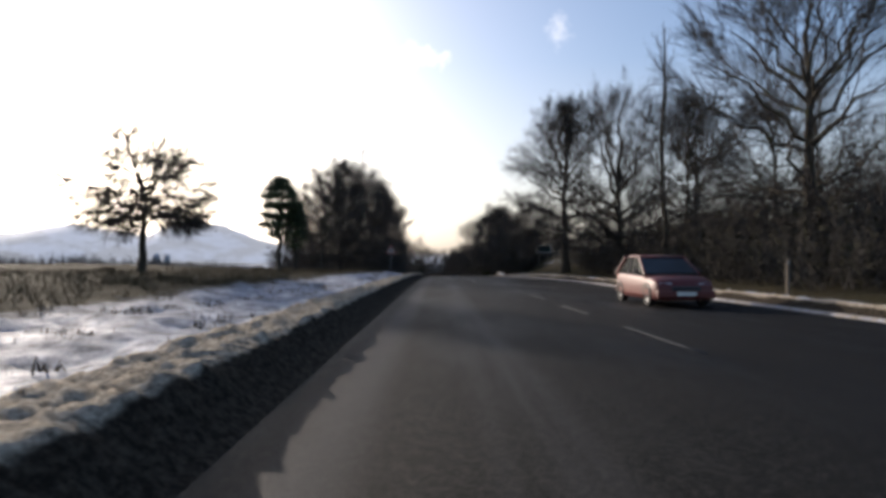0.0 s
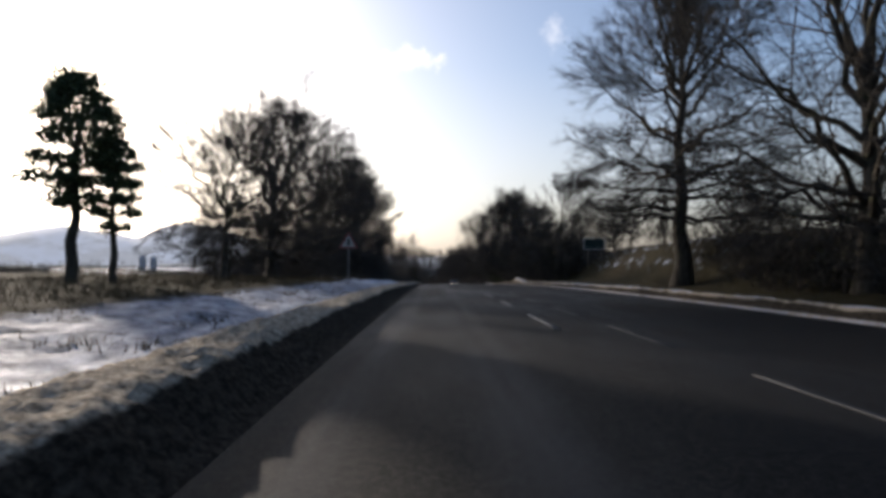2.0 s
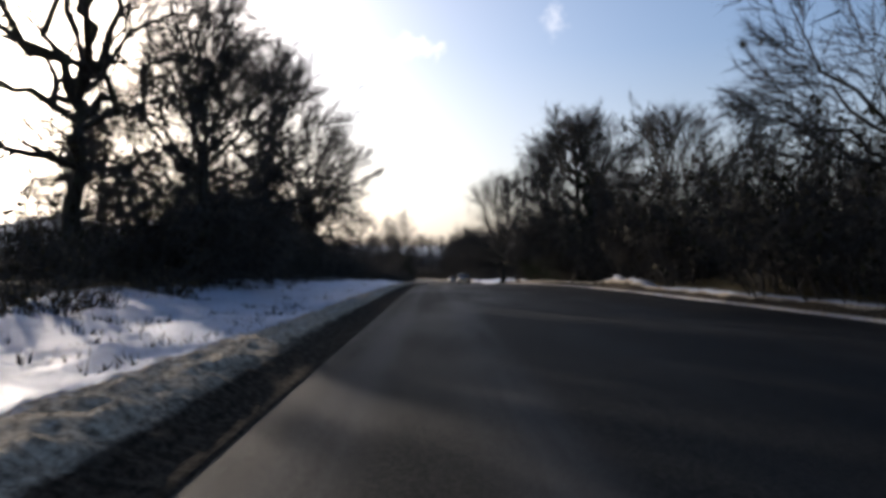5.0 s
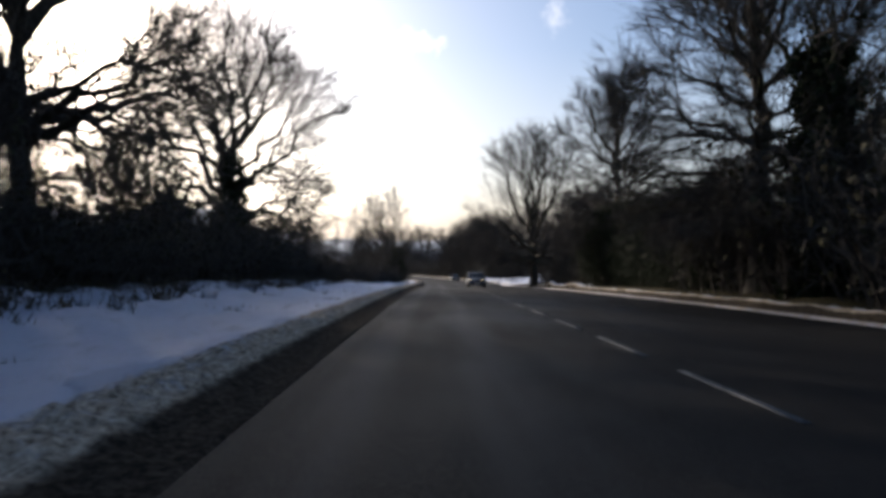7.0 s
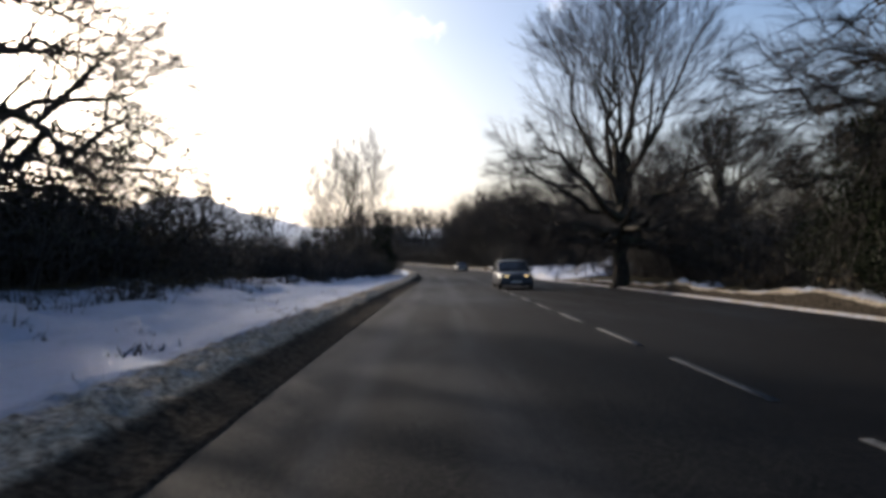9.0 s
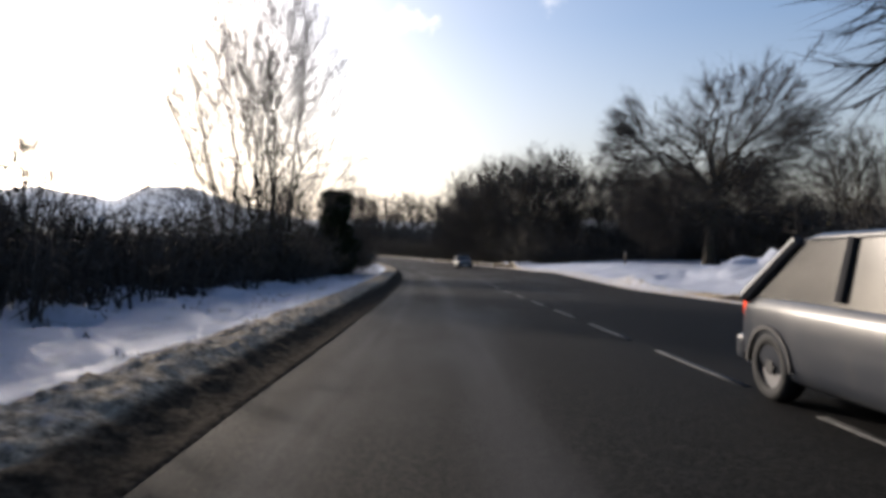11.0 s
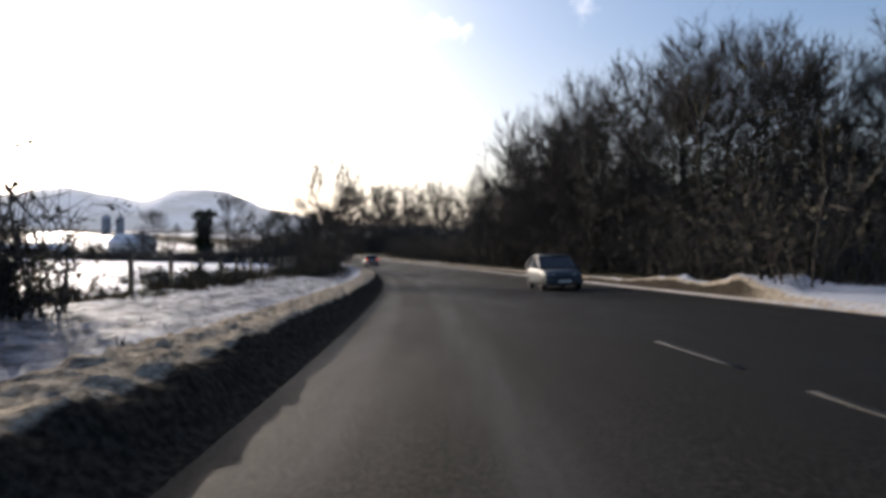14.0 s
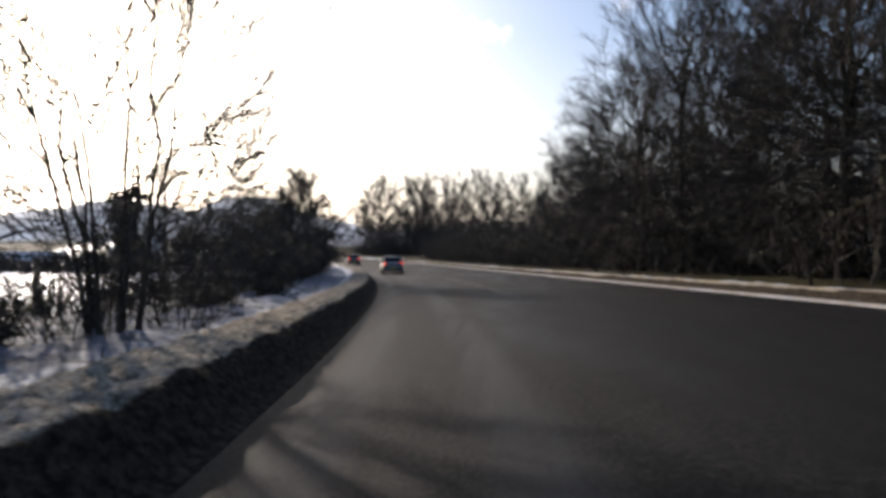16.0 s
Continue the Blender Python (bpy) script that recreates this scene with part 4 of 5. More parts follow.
r = random.Random(8)
hedge((bush_a, bush_b), 78, 98, 2.2, -10.5, 0.9, 0.8, 1.2, r)
hedge((bush_a, bush_a, bush_b), 98, 160, 2.0, -10.6, 0.9, 1.05, 1.5, r)      # left hedge
hedge((bush_a, bush_a, bush_b), 98, 160, 4.0, -13.5, 1.0, 1.5, 2.0, r)
hedge((bush_c,), 84, 182, 5.5, -7.4, 0.7, 0.5, 0.9, r)
hedge((bush_a, bush_b), 166, 206, 2.0, -8.3, 0.8, 0.75, 1.1, r)
hedge((bush_a, bush_b), 182, 214, 1.5, -6.8, 0.8, 0.8, 1.15, r)
hedge((bush_a, bush_b), 203, 212, 1.6, -8.8, 0.8, 0.85, 1.2, r)
hedge((bush_a, bush_b), 205, 214, 2.2, -11.5, 0.8, 1.0, 1.4, r)
hedge((bush_c,), 222, 232, 4.0, -7.6, 0.6, 0.5, 0.8, r)
hedge((bush_a, bush_b), 254, 306, 2.0, -6.6, 1.0, 0.9, 1.5, r)
hedge((bush_a, bush_b), 258, 300, 3.6, -9.4, 1.2, 1.3, 1.9, r)
hedge((bush_a, bush_b), 20, 56, 2.2, 14.0, 0.8, 0.9, 1.4, r)          # right hedge
hedge((bush_a, bush_b), 22, 58, 6.5, 17.0, 1.0, 1.1, 1.5, r)
hedge((bush_a,), 88.0, 92, 1.8, 11.7, 0.2, 1.4, 1.6, r)
hedge((bush_a, bush_a, bush_b), 90.5, 128, 1.9, 12.6, 0.6, 1.4, 1.8, r, 1.35)
hedge((bush_a, bush_b), 93, 140, 4.6, 15.0, 1.0, 1.6, 2.2, r)
hedge((bush_a, bush_b), 146, 178, 2.2, 13.8, 0.9, 1.0, 1.5, r)
hedge((holly,), 128, 150, 2.6, 12.7, 0.4, 0.85, 1.05, r)
hedge((bush_a, bush_b), 222, 320, 2.8, 12.5, 0.7, 1.2, 1.6, r)
hedge((bush_a, bush_b), 180, 226, 5.0, 31.0, 2.0, 1.2, 1.8, r)
for x, y, s in ((-4.9, 203.4, 0.75), (-4.2, 205.2, 0.65), (-5.6, 204.6, 0.9), (-6.3, 202.2, 1.1), (-7.4, 199.2, 1.1), (-6.2, 206.6, 0.9), (-8.5, 201.6, 1.2), (-9.5, 198.5, 1.2), (-7.8, 204.4, 1.1), (-10.2, 204.2, 1.2)):
    again(bush_a, x, y, x * 3, s)
for x, y, s in ((-7.3, 243.6, 0.6), (-6.9, 245.2, 0.65), (-8.2, 246.4, 0.55)):
    again(bush_a, x, y, x * 3, s)
for x, y, s in ((-6.4, 240.0, 0.5), (-7.2, 241.0, 0.6), (-6.0, 242.2, 0.5), (-7.8, 242.6, 0.6)):
    again(bush_b, x, y, x * 3, s)
for x, y, s in ((-15.6, 238.0, 0.8), (-13.4, 240.2, 0.75), (-11.8, 243.0, 0.8), (-14.6, 234.0, 0.7)):
    again(bush_c, x, y, x * 3, s)
again(thorn, -12.9, 270.5, 0.6, 0.66, 0.95, "dense dark twiggy thorn tree beside the bend")
again(thorn, -14.6, 274.5, 2.2, 0.60, 0.95, "dense dark twiggy thorn tree beside the bend")
again(round_a, -11.4, 267.5, 3.0, 0.62, 1.0, "small bare round-topped tree beside the bend")
again(holly, -21.1, 282.8, 1.0, 1.2, 1.0, "dark round evergreen bush by the snowy field")
for y, u, s in ((143.0, 11.6, 0.8), (147.2, 11.3, 1.0), (151.5, 11.5, 0.9), (155.5, 11.4, 0.7), (108.0, 11.8, 0.8), (223.0, 11.8, 0.8)):
    again(bush_c, road_x(y) + u, y, y, s)


bush_d = stand(shrub("bramble_bush", "olive-brown bramble mound on the snowy verge", 66, 1.2, 2.6, 44, 1500, BRAMBLE, (5, 4), category="bush"), -8.6, 225.4)
for x, y, k, sc in ((-7.7, 226.6, 1.0, 0.85), (-9.4, 227.2, 2.5, 0.95), (-8.3, 231.6, 4.0, 0.7), (-9.6, 221.8, 5.1, 0.8), (-6.9, 238.6, 1.7, 0.6), (-8.4, 239.4, 3.3, 0.7), (-7.6, 246.8, 0.4, 0.6), (-7.9, 251.0, 2.2, 0.7), (-8.7, 214.6, 0.9, 1.0), (-8.2, 216.8, 2.8, 0.9), (-9.6, 218.6, 4.6, 1.0), (-10.4, 216.0, 5.6, 1.2)):
    again(bush_d, x, y, k, sc)


def thicket(label, y0, y1, u0, u1, count, high, seed, fine=0.5, thick=1.0):
    """Dense undergrowth and young stems that nobody could count, joined as one."""
    rg = np.random.default_rng(seed)
    ys, us = rg.uniform(y0, y1, count), rg.uniform(u0, u1, count)
    base = np.array([place(float(y), float(u), -0.2) for y, u in zip(ys, us)])
    clump = np.array([0.75 + 0.5 * fbm(float(u) * 0.25, float(y) * 0.25, 6.0, 2) for y, u in zip(ys, us)])
    h = high * clump * rg.uniform(0.45, 1.05, count)
    way = unit(np.stack([rg.normal(0, 0.22, count), rg.normal(0, 0.22, count), np.ones(count)], 1))
    tip = base + way * h[:, None]
    m = Mesh()
    m.add(spikes(base, tip, rg.uniform(0.015, 0.05, count) * thick))
    for _ in range(7):
        k = rg.uniform(0.1, 0.95, count)[:, None]
        s = base + (tip - base) * k
        w = unit(rg.normal(0, 1, (count, 3)) + np.array([0, 0, 0.7]))
        m.add(fine_twigs(s, s + w * (h * fine * rg.uniform(0.15, 0.5, count))[:, None], 0.016 * thick))
    return tagged(m.object("undergrowth", TWIG), label, "undergrowth", kind="stuff")


thicket("dark leafless undergrowth under roadside trees", 44, 62, 15, 30, 1200, 4.4, 1)
thicket("tall dark leafless scrub beside the road", 14, 52, 16, 32, 3000, 9.5, 13, 0.5)
thicket("dark leafless undergrowth behind the roadside hedge", 106, 182, 13.5, 30, 5200, 4.6, 2)
thicket("dark leafless undergrowth inside the wood", 221, 330, 13.0, 34, 7000, 5.5, 3)
thicket("dark leafless undergrowth in the copse", 104, 186, -28, -11.5, 9000, 5.4, 4)
thicket("dark leafless undergrowth at the far tree line", 350, 376, 13, 85, 7000, 10.5, 5, 0.8)
thicket("dark leafless undergrowth at the far tree line", 306, 390, -44, -5, 2600, 4.5, 6)
thicket("dark leafless undergrowth along the wood edge", 178, 250, 29, 55, 5200, 9.0, 7)


def rough_grass(label, y0, y1, u0, u1, count, high, seed):
    """Tufts of tall dead grass, joined as one."""
    rg = np.random.default_rng(seed)
    n = count // 14
    cy, cu = rg.uniform(y0, y1, n), rg.uniform(u0, u1, n)
    ys, us = np.repeat(cy, 14) + rg.normal(0, 0.16, n * 14), np.repeat(cu, 14) + rg.normal(0, 0.16, n * 14)
    base = np.array([place(float(y), float(u), -0.05) for y, u in zip(ys, us)])
    w = unit(np.stack([rg.normal(0, 0.4, len(ys)), rg.normal(0, 0.4, len(ys)), np.ones(len(ys))], 1))
    m = Mesh()
    m.add(fine_twigs(base, base + w * (high * rg.uniform(0.4, 1.3, len(ys)))[:, None], 0.012))
    return tagged(m.object("rough_grass", DEADLEAF), label, "grass", kind="stuff")


rough_grass("tufts of withered brown grass on the field edge", 2, 86, -17, -6.4, 20000, 0.34, 21)
rough_grass("withered grass stalks poking through the verge snow", 1, 90, -6.6, -2.9, 5000, 0.16, 25)
rough_grass("withered grass stalks poking through the verge snow", 90, 262, -6.4, -3.0, 2600, 0.15, 26)
rough_grass("withered grass stalks along the snowy verge", 78, 186, -9.5, -6.2, 5500, 0.36, 22)
rough_grass("withered grass stalks above the low field", 196, 262, -10.5, -6.0, 9000, 0.42, 23)
rough_grass("withered grass on the embankment", 50, 104, 11.6, 19, 9000, 0.17, 24)
thicket("tangled dark undergrowth at the hedge foot", 164, 214, -13.5, -6.0, 5200, 2.7, 11, 0.9)
thicket("low dark hedge across the snowy field", 268, 273, -66, -10, 3600, 1.9, 12, 0.8, 1.6)
thicket("low dark hedge along the far side of the field", 10, 150, -34, -30, 5200, 1.7, 8)
thicket("dark leafless undergrowth at the wood's front", 229, 252, 16, 58, 5000, 7.5, 9)
thicket("low dark hedge at the far edge of the snowy field", 327, 333, -92, -8, 3600, 4.2, 10, 0.6, 3.5)


# ---- vehicles, signs, fence and buildings ----
def glossy(name, color, rough=0.3, metal=0.0, coat=0.35):
    def build(n):
        dirt = n.noise(3.0, 5, 0.6)
        salt = n.ramp(dirt, 0.45, 0.75, 0.0, 0.12)
        n.set(color=n.mix(salt, color, (0.16, 0.155, 0.15)), rough=n.math("ADD", rough, n.math("MULTIPLY", salt, 0.5)), metal=metal, coat=coat)
    return material(name, build)


RED_PAINT = glossy("red_car_paint", (0.10, 0.009, 0.006), 0.5, 0.0, 0.1)
SILVER_PAINT = glossy("blue_grey_car_paint", (0.018, 0.028, 0.036), 0.5, 0.0, 0.12)
GREY_PAINT = glossy("grey_car_paint", (0.13, 0.135, 0.14), 0.35, 0.2)
DARK_PAINT = glossy("dark_car_paint", (0.03, 0.035, 0.045))
CAR_GLASS = material("car_glass", lambda n: n.set(color=(0.012, 0.014, 0.016, 1), rough=0.12, spec=0.35))
RUBBER = plain("tyre_rubber", (0.018, 0.018, 0.018), 0.85)
TRIM = plain("black_trim", (0.02, 0.02, 0.022), 0.6)
ALLOY = plain("wheel_alloy", (0.32, 0.32, 0.33), 0.4, 0.8)
LAMP = material("clear_lamp", lambda n: n.set(color=(0.55, 0.56, 0.58, 1), rough=0.15, coat=0.8))
TAIL = material("red_tail_lamp", lambda n: n.set(color=(0.35, 0.012, 0.01, 1), rough=0.2, coat=0.8, glow=(1.0, 0.10, 0.03, 1), power=1.2))
BEAM = material("lit_headlamp", lambda n: n.set(color=(0.8, 0.7, 0.4, 1), rough=0.2, glow=(1.0, 0.72, 0.30, 1), power=3.0))
PLATE = plain("plate_white", (0.60, 0.60, 0.56), 0.5)
PLATE_REAR = plain("plate_yellow", (0.55, 0.42, 0.06), 0.5)
STEEL = plain("galvanised_steel", (0.17, 0.175, 0.18), 0.6, 0.4, 0.25)
SIGN_WHITE = plain("sign_white", (0.26, 0.26, 0.25), 0.45)
SIGN_RED = plain("sign_red", (0.15, 0.03, 0.03), 0.45)
SIGN_BLACK = plain("sign_black", (0.015, 0.015, 0.015), 0.5)
SIGN_GREEN = plain("dark_green_board", (0.010, 0.026, 0.022), 0.9)
OLD_WOOD = plain("weathered_wood", (0.17, 0.135, 0.10), 0.9, 0, 0.35, 18)
BRICK = plain("red_brick_wall", (0.28, 0.14, 0.10), 0.9, 0, 0.3, 8)
RENDERED = plain("pale_render_wall", (0.55, 0.53, 0.50), 0.9, 0, 0.1, 3)
ROOF_SNOW = plain("roof_snow", (0.72, 0.74, 0.78), 0.7, 0, 0.06, 2)
PANE = material("window_glass", lambda n: n.set(color=(0.03, 0.035, 0.04, 1), rough=0.08, spec=0.6))


def part(name, bm, mat, parent=None, label="", smooth=False):
    me = bpy.data.meshes.new(name)
    bm.normal_update()
    bm.to_mesh(me)
    bm.free()
    me.materials.append(mat)
    if smooth:
        me.polygons.foreach_set("use_smooth", np.ones(len(me.polygons), dtype=bool))
    ob = new(name, me)
    if parent:
        ob.parent = parent
    if label:
        tagged(ob, label)
    return ob


def box(size, at=(0, 0, 0), bevel=0.0, turn=None):
    bm = bmesh.new()
    bmesh.ops.create_cube(bm, size=1.0)
    bmesh.ops.scale(bm, vec=size, verts=bm.verts)
    if bevel:
        bmesh.ops.bevel(bm, geom=bm.edges[:], offset=bevel, segments=2, affect="EDGES", profile=0.6)
    if turn:
        bmesh.ops.transform(bm, matrix=turn, verts=bm.verts)
    bmesh.ops.translate(bm, vec=at, verts=bm.verts)
    return bm


def rod(a, b, r0, r1=None, sides=10):
    a, b = Vector(a), Vector(b)
    bm = bmesh.new()
    bmesh.ops.create_cone(bm, cap_ends=True, segments=sides, radius1=r0, radius2=r0 if r1 is None else r1, depth=(b - a).length)
    m = Matrix.Translation((a + b) / 2) @ (b - a).to_track_quat("Z", "Y").to_matrix().to_4x4()
    bmesh.ops.transform(bm, matrix=m, verts=bm.verts)
    return bm


def loft(sections, close=True):
    """Skin between cross-sections with equal numbers of points."""
    bm = bmesh.new()
    rows = [[bm.verts.new(p) for p in s] for s in sections]
    n = len(rows[0])
    for a, b in zip(rows, rows[1:]):
        for j in range(n):
            k = (j + 1) % n
            bm.faces.new((a[j], a[k], b[k], b[j]))
    if close:
        bm.faces.new(rows[0][::-1])
        bm.faces.new(rows[-1])
    bmesh.ops.recalc_face_normals(bm, faces=bm.faces[:])
    return bm


def car(name, label, paint, long=3.95, wide=1.68, tall=1.45, kind="hatch", lit=False):
    """A car that looks along -y, wheels on z = 0."""
    root = empty(name, label, "car")
    L, W, H = long / 2, wide / 2, tall
    belt = 0.63 * H
    screen = -L * (0.66 if kind == "van" else 0.46)
    # lower body: hood, flanks and tail
    keys = [(-L, 0.30, 0.56, 0.74), (-L + 0.03, 0.24, 0.64, 0.84), (-L + 0.12, 0.20, 0.72, 0.93), (-L + 0.30, 0.19, 0.79, 0.975), (-L + 0.55, 0.19, 0.85, 0.995), (screen - 0.10, 0.19, belt - 0.07, 1.0), (screen + 0.05, 0.19, belt - 0.01, 1.0), (0, 0.19, belt + 0.01, 1.0), (L * 0.5, 0.19, belt + 0.03, 1.0), (L - 0.40, 0.20, belt + 0.04, 0.985), (L - 0.15, 0.21, belt + 0.02, 0.95), (L - 0.04, 0.24, belt - 0.03, 0.90), (L, 0.30, belt - 0.12, 0.84)]
    secs = []
    for y, lo, hi, k in keys:
        w, d = W * k, hi - lo
        half = [(w * 0.86, lo), (w * 0.96, lo + 0.05), (w * 0.992, lo + 0.22 * d), (w, lo + 0.5 * d), (w * 0.985, lo + 0.76 * d), (w * 0.95, lo + 0.90 * d), (w * 0.86, lo + 0.975 * d), (w * 0.5, hi + 0.01)]
        secs.append([(x, y, z) for x, z in half] + [(-x, y, z) for x, z in half[::-1]])
    body = part("body", loft(secs), paint, root, "", True)
    # cabin with glass all round
    if kind == "van":
        gl = [(screen - 0.05, 0.02), (-L * 0.28, 1.0), (L * 0.78, 1.0), (L * 0.95, 0.02)]
    else:
        gl = [(screen - 0.05, 0.02), (-L * 0.05, 1.0), (L * 0.60, 1.0), (L * 0.92, 0.02)]
    top, base = H - 0.05, belt + 0.0
    secs = []
    for y, k in gl:
        z = base + (top - base) * k
        wb, wt = W * 0.93, W * (0.93 - 0.14 * k)
        secs.append([(wb, y, base - 0.06), (wt, y, z), (-wt, y, z), (-wb, y, base - 0.06)])
    part("window", loft(secs), CAR_GLASS, body, "dark tinted car glass", False)
    (y0, _), (y1, _), (y2, _), (y3, _) = gl
    wt = W * 0.80
    roof = [[(wt * 0.97, y1 - 0.08, top - 0.02), (wt, y1 - 0.06, top + 0.015), (-wt, y1 - 0.06, top + 0.015), (-wt * 0.97, y1 - 0.08, top - 0.02)],
            [(wt, y1 + 0.25, top - 0.01), (wt * 0.9, y1 + 0.25, H), (-wt * 0.9, y1 + 0.25, H), (-wt, y1 + 0.25, top - 0.01)],
            [(wt, y2 - 0.2, top - 0.01), (wt * 0.9, y2 - 0.2, H), (-wt * 0.9, y2 - 0.2, H), (-wt, y2 - 0.2, top - 0.01)],
            [(wt * 0.97, y2 + 0.06, top - 0.03), (wt * 0.9, y2 + 0.05, top + 0.01), (-wt * 0.9, y2 + 0.05, top + 0.01), (-wt * 0.97, y2 + 0.06, top - 0.03)]]
    part("roof", loft(roof), paint, root, "", True)
    for s in (-1, 1):
        wb = W * 0.93
        for (ya, yb, r) in ((y0, y1, 0.045), (y3, y2, 0.07)):
            part("pillar", rod((s * wb, ya, base - 0.03), (s * wt, yb, top), r, r * 0.8, 8), paint, root)
        part("pillar", rod((s * wb * 1.0, (y1 + y2) / 2, base), (s * wt * 1.005, (y1 + y2) / 2, top), 0.045, 0.04, 6), TRIM, root, "black door pillar")
        part("mirror", box((0.16, 0.10, 0.12), (s * (W + 0.07), y0 + 0.38, base + 0.07), 0.03), TRIM, root)
        part("headlight", box((0.36, 0.10, 0.16), (s * W * 0.64, -L + 0.10, 0.63 * 0.95), 0.04, Matrix.Rotation(s * 0.18, 4, "Z")), BEAM if lit else LAMP, root)
        part("tail_light", box((0.16, 0.08, 0.34), (s * W * 0.80, L - 0.06, belt - 0.12), 0.03), TAIL, root, "red tail light")
        for yw in (-L + 0.72, L - 0.66):
            c = Vector((s * (W - 0.10), yw, 0.30))
            wheel = part("wheel", rod(c - Vector((0.09, 0, 0)), c + Vector((0.09, 0, 0)), 0.07, 0.07, 8), TRIM, root)
            arch = bmesh.new()
            rim_pts = [(c.y + math.cos(i * math.pi / 10) * 0.37, c.z + math.sin(i * math.pi / 10) * 0.36) for i in range(11)]
            ins = [arch.verts.new((s * (W * 0.93), py, pz)) for py, pz in rim_pts]
            outs = [arch.verts.new((s * (W + 0.012), py, pz)) for py, pz in rim_pts]
            inner = [arch.verts.new((s * (W + 0.012), c.y + (py - c.y) * 0.9, c.z + (pz - c.z) * 0.9)) for py, pz in rim_pts]
            for i in range(10):
                arch.faces.new((ins[i], ins[i + 1], outs[i + 1], outs[i]))
                arch.faces.new((outs[i], outs[i + 1], inner[i + 1], inner[i]))
            part("wheel_arch", arch, TRIM, root, "black wheel arch")
            tyre = bmesh.new()
            ringp = [(0.19, -0.09), (0.27, -0.10), (0.30, -0.06), (0.30, 0.06), (0.27, 0.10), (0.19, 0.09)]
            rows = [[tyre.verts.new((c.x + dx, c.y + math.cos(a) * rr, c.z + math.sin(a) * rr)) for rr, dx in ringp] for a in [i * math.pi / 10 for i in range(20)]]
            for i in range(20):
                for j in range(6):
                    tyre.faces.new((rows[i][j], rows[i][(j + 1) % 6], rows[(i + 1) % 20][(j + 1) % 6], rows[(i + 1) % 20][j]))
            bmesh.ops.recalc_face_normals(tyre, faces=tyre.faces[:])
            part("tyre", tyre, RUBBER, wheel, "", True)
            part("rim", rod(c - Vector((0.06, 0, 0)), c + Vector((0.06, 0, 0)), 0.20, 0.20, 14), ALLOY, wheel)
    part("bumper", box((wide * 0.94, 0.16, 0.22), (0, -L + 0.03, 0.36), 0.05), paint, root)
    part("bumper", box((wide * 0.94, 0.16, 0.24), (0, L - 0.03, 0.40), 0.05), paint, root)
    part("grille", box((wide * 0.46, 0.05, 0.13), (0, -L - 0.02, 0.52), 0.02), TRIM, root)
    part("number_plate", box((0.52, 0.02, 0.11), (0, -L - 0.07, 0.38), 0.004), PLATE, root)
    part("number_plate", box((0.52, 0.02, 0.11), (0, L + 0.06, 0.50), 0.004), PLATE_REAR, root)
    return root


def park(root, y, u, turn):
    """Stand a car on the road, along its course there."""
    a = math.atan2(road_x(y + 1) - road_x(y - 1), 2)
    p = Vector((road_x(y) + u, y, road_z(y) + cant(y, u) + 0.03))
    grade = math.atan2(road_z(y + 1.2) - road_z(y - 1.2), 2.4)
    root.matrix_basis = Matrix.Translation(p) @ Matrix.Rotation(-a, 4, "Z") @ Matrix.Rotation(grade, 4, "X") @ Matrix.Rotation(-math.atan(bend_slope(y)), 4, "Y") @ Matrix.Rotation(turn, 4, "Z")


park(car("hatchback_car", "red hatchback facing along the opposite lane", RED_PAINT), 19.0, 6.75, 0.0)
park(car("hatchback_car", "blue-grey hatchback facing along the opposite lane", SILVER_PAINT, 3.75, 1.64, 1.47), 230.2, 6.05, 0.0)
park(car("estate_car", "dark car with a lit headlamp in the opposite lane", DARK_PAINT, 4.3, 1.75, 1.45, "hatch", True), 163.4, 3.95, 0.0)
park(car("hatchback_car", "grey car seen from behind in the bend", GREY_PAINT, 4.0, 1.72, 1.48), 286.0, 0.9, math.pi)
park(car("hatchback_car", "dark car with red tail lights far round the bend", DARK_PAINT, 4.0, 1.70, 1.46), 318.0, 0.6, math.pi)


# road markings
def dash_row(u_of, y0, y1, mark, gap, wide, paint=LINE):
    y, k = y0, 0
    while y < y1:
        verts, n = [], 5
        for i in range(n):
            yy = y + mark * i / (n - 1)
            u = u_of(yy)
            for du in (-wide / 2, wide / 2):
                verts.append((road_x(yy) + u + du, yy, road_z(yy) + cant(yy, u + du) + 0.036 - 0.0006 * (u - 3.3) ** 2))
        faces = [(2 * i, 2 * i + 1, 2 * i + 3, 2 * i + 2) for i in range(n - 1)]
        ob = mesh_object("lane_dash", verts, faces, paint, road)
        mod = ob.modifiers.new("thickness", "SOLIDIFY")
        mod.thickness, mod.offset = 0.004, 1
        y += mark + gap
        k += 1


dash_row(lambda y: 2.42, 41.2, 59, 4.0, 3.1, 0.12)
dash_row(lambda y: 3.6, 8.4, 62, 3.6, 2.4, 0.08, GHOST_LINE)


def centre_line(y):
    return float(np.interp(y, [110, 125, 138, 172, 188, 200, 240], [2.9, 2.85, 3.1, 3.2, 3.3, 3.6, 3.4]))


dash_row(centre_line, 106.3, 206.5, 2.5, 1.2, 0.10)
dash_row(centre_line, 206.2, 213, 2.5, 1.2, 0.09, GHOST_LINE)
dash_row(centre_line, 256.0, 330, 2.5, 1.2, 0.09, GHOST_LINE)


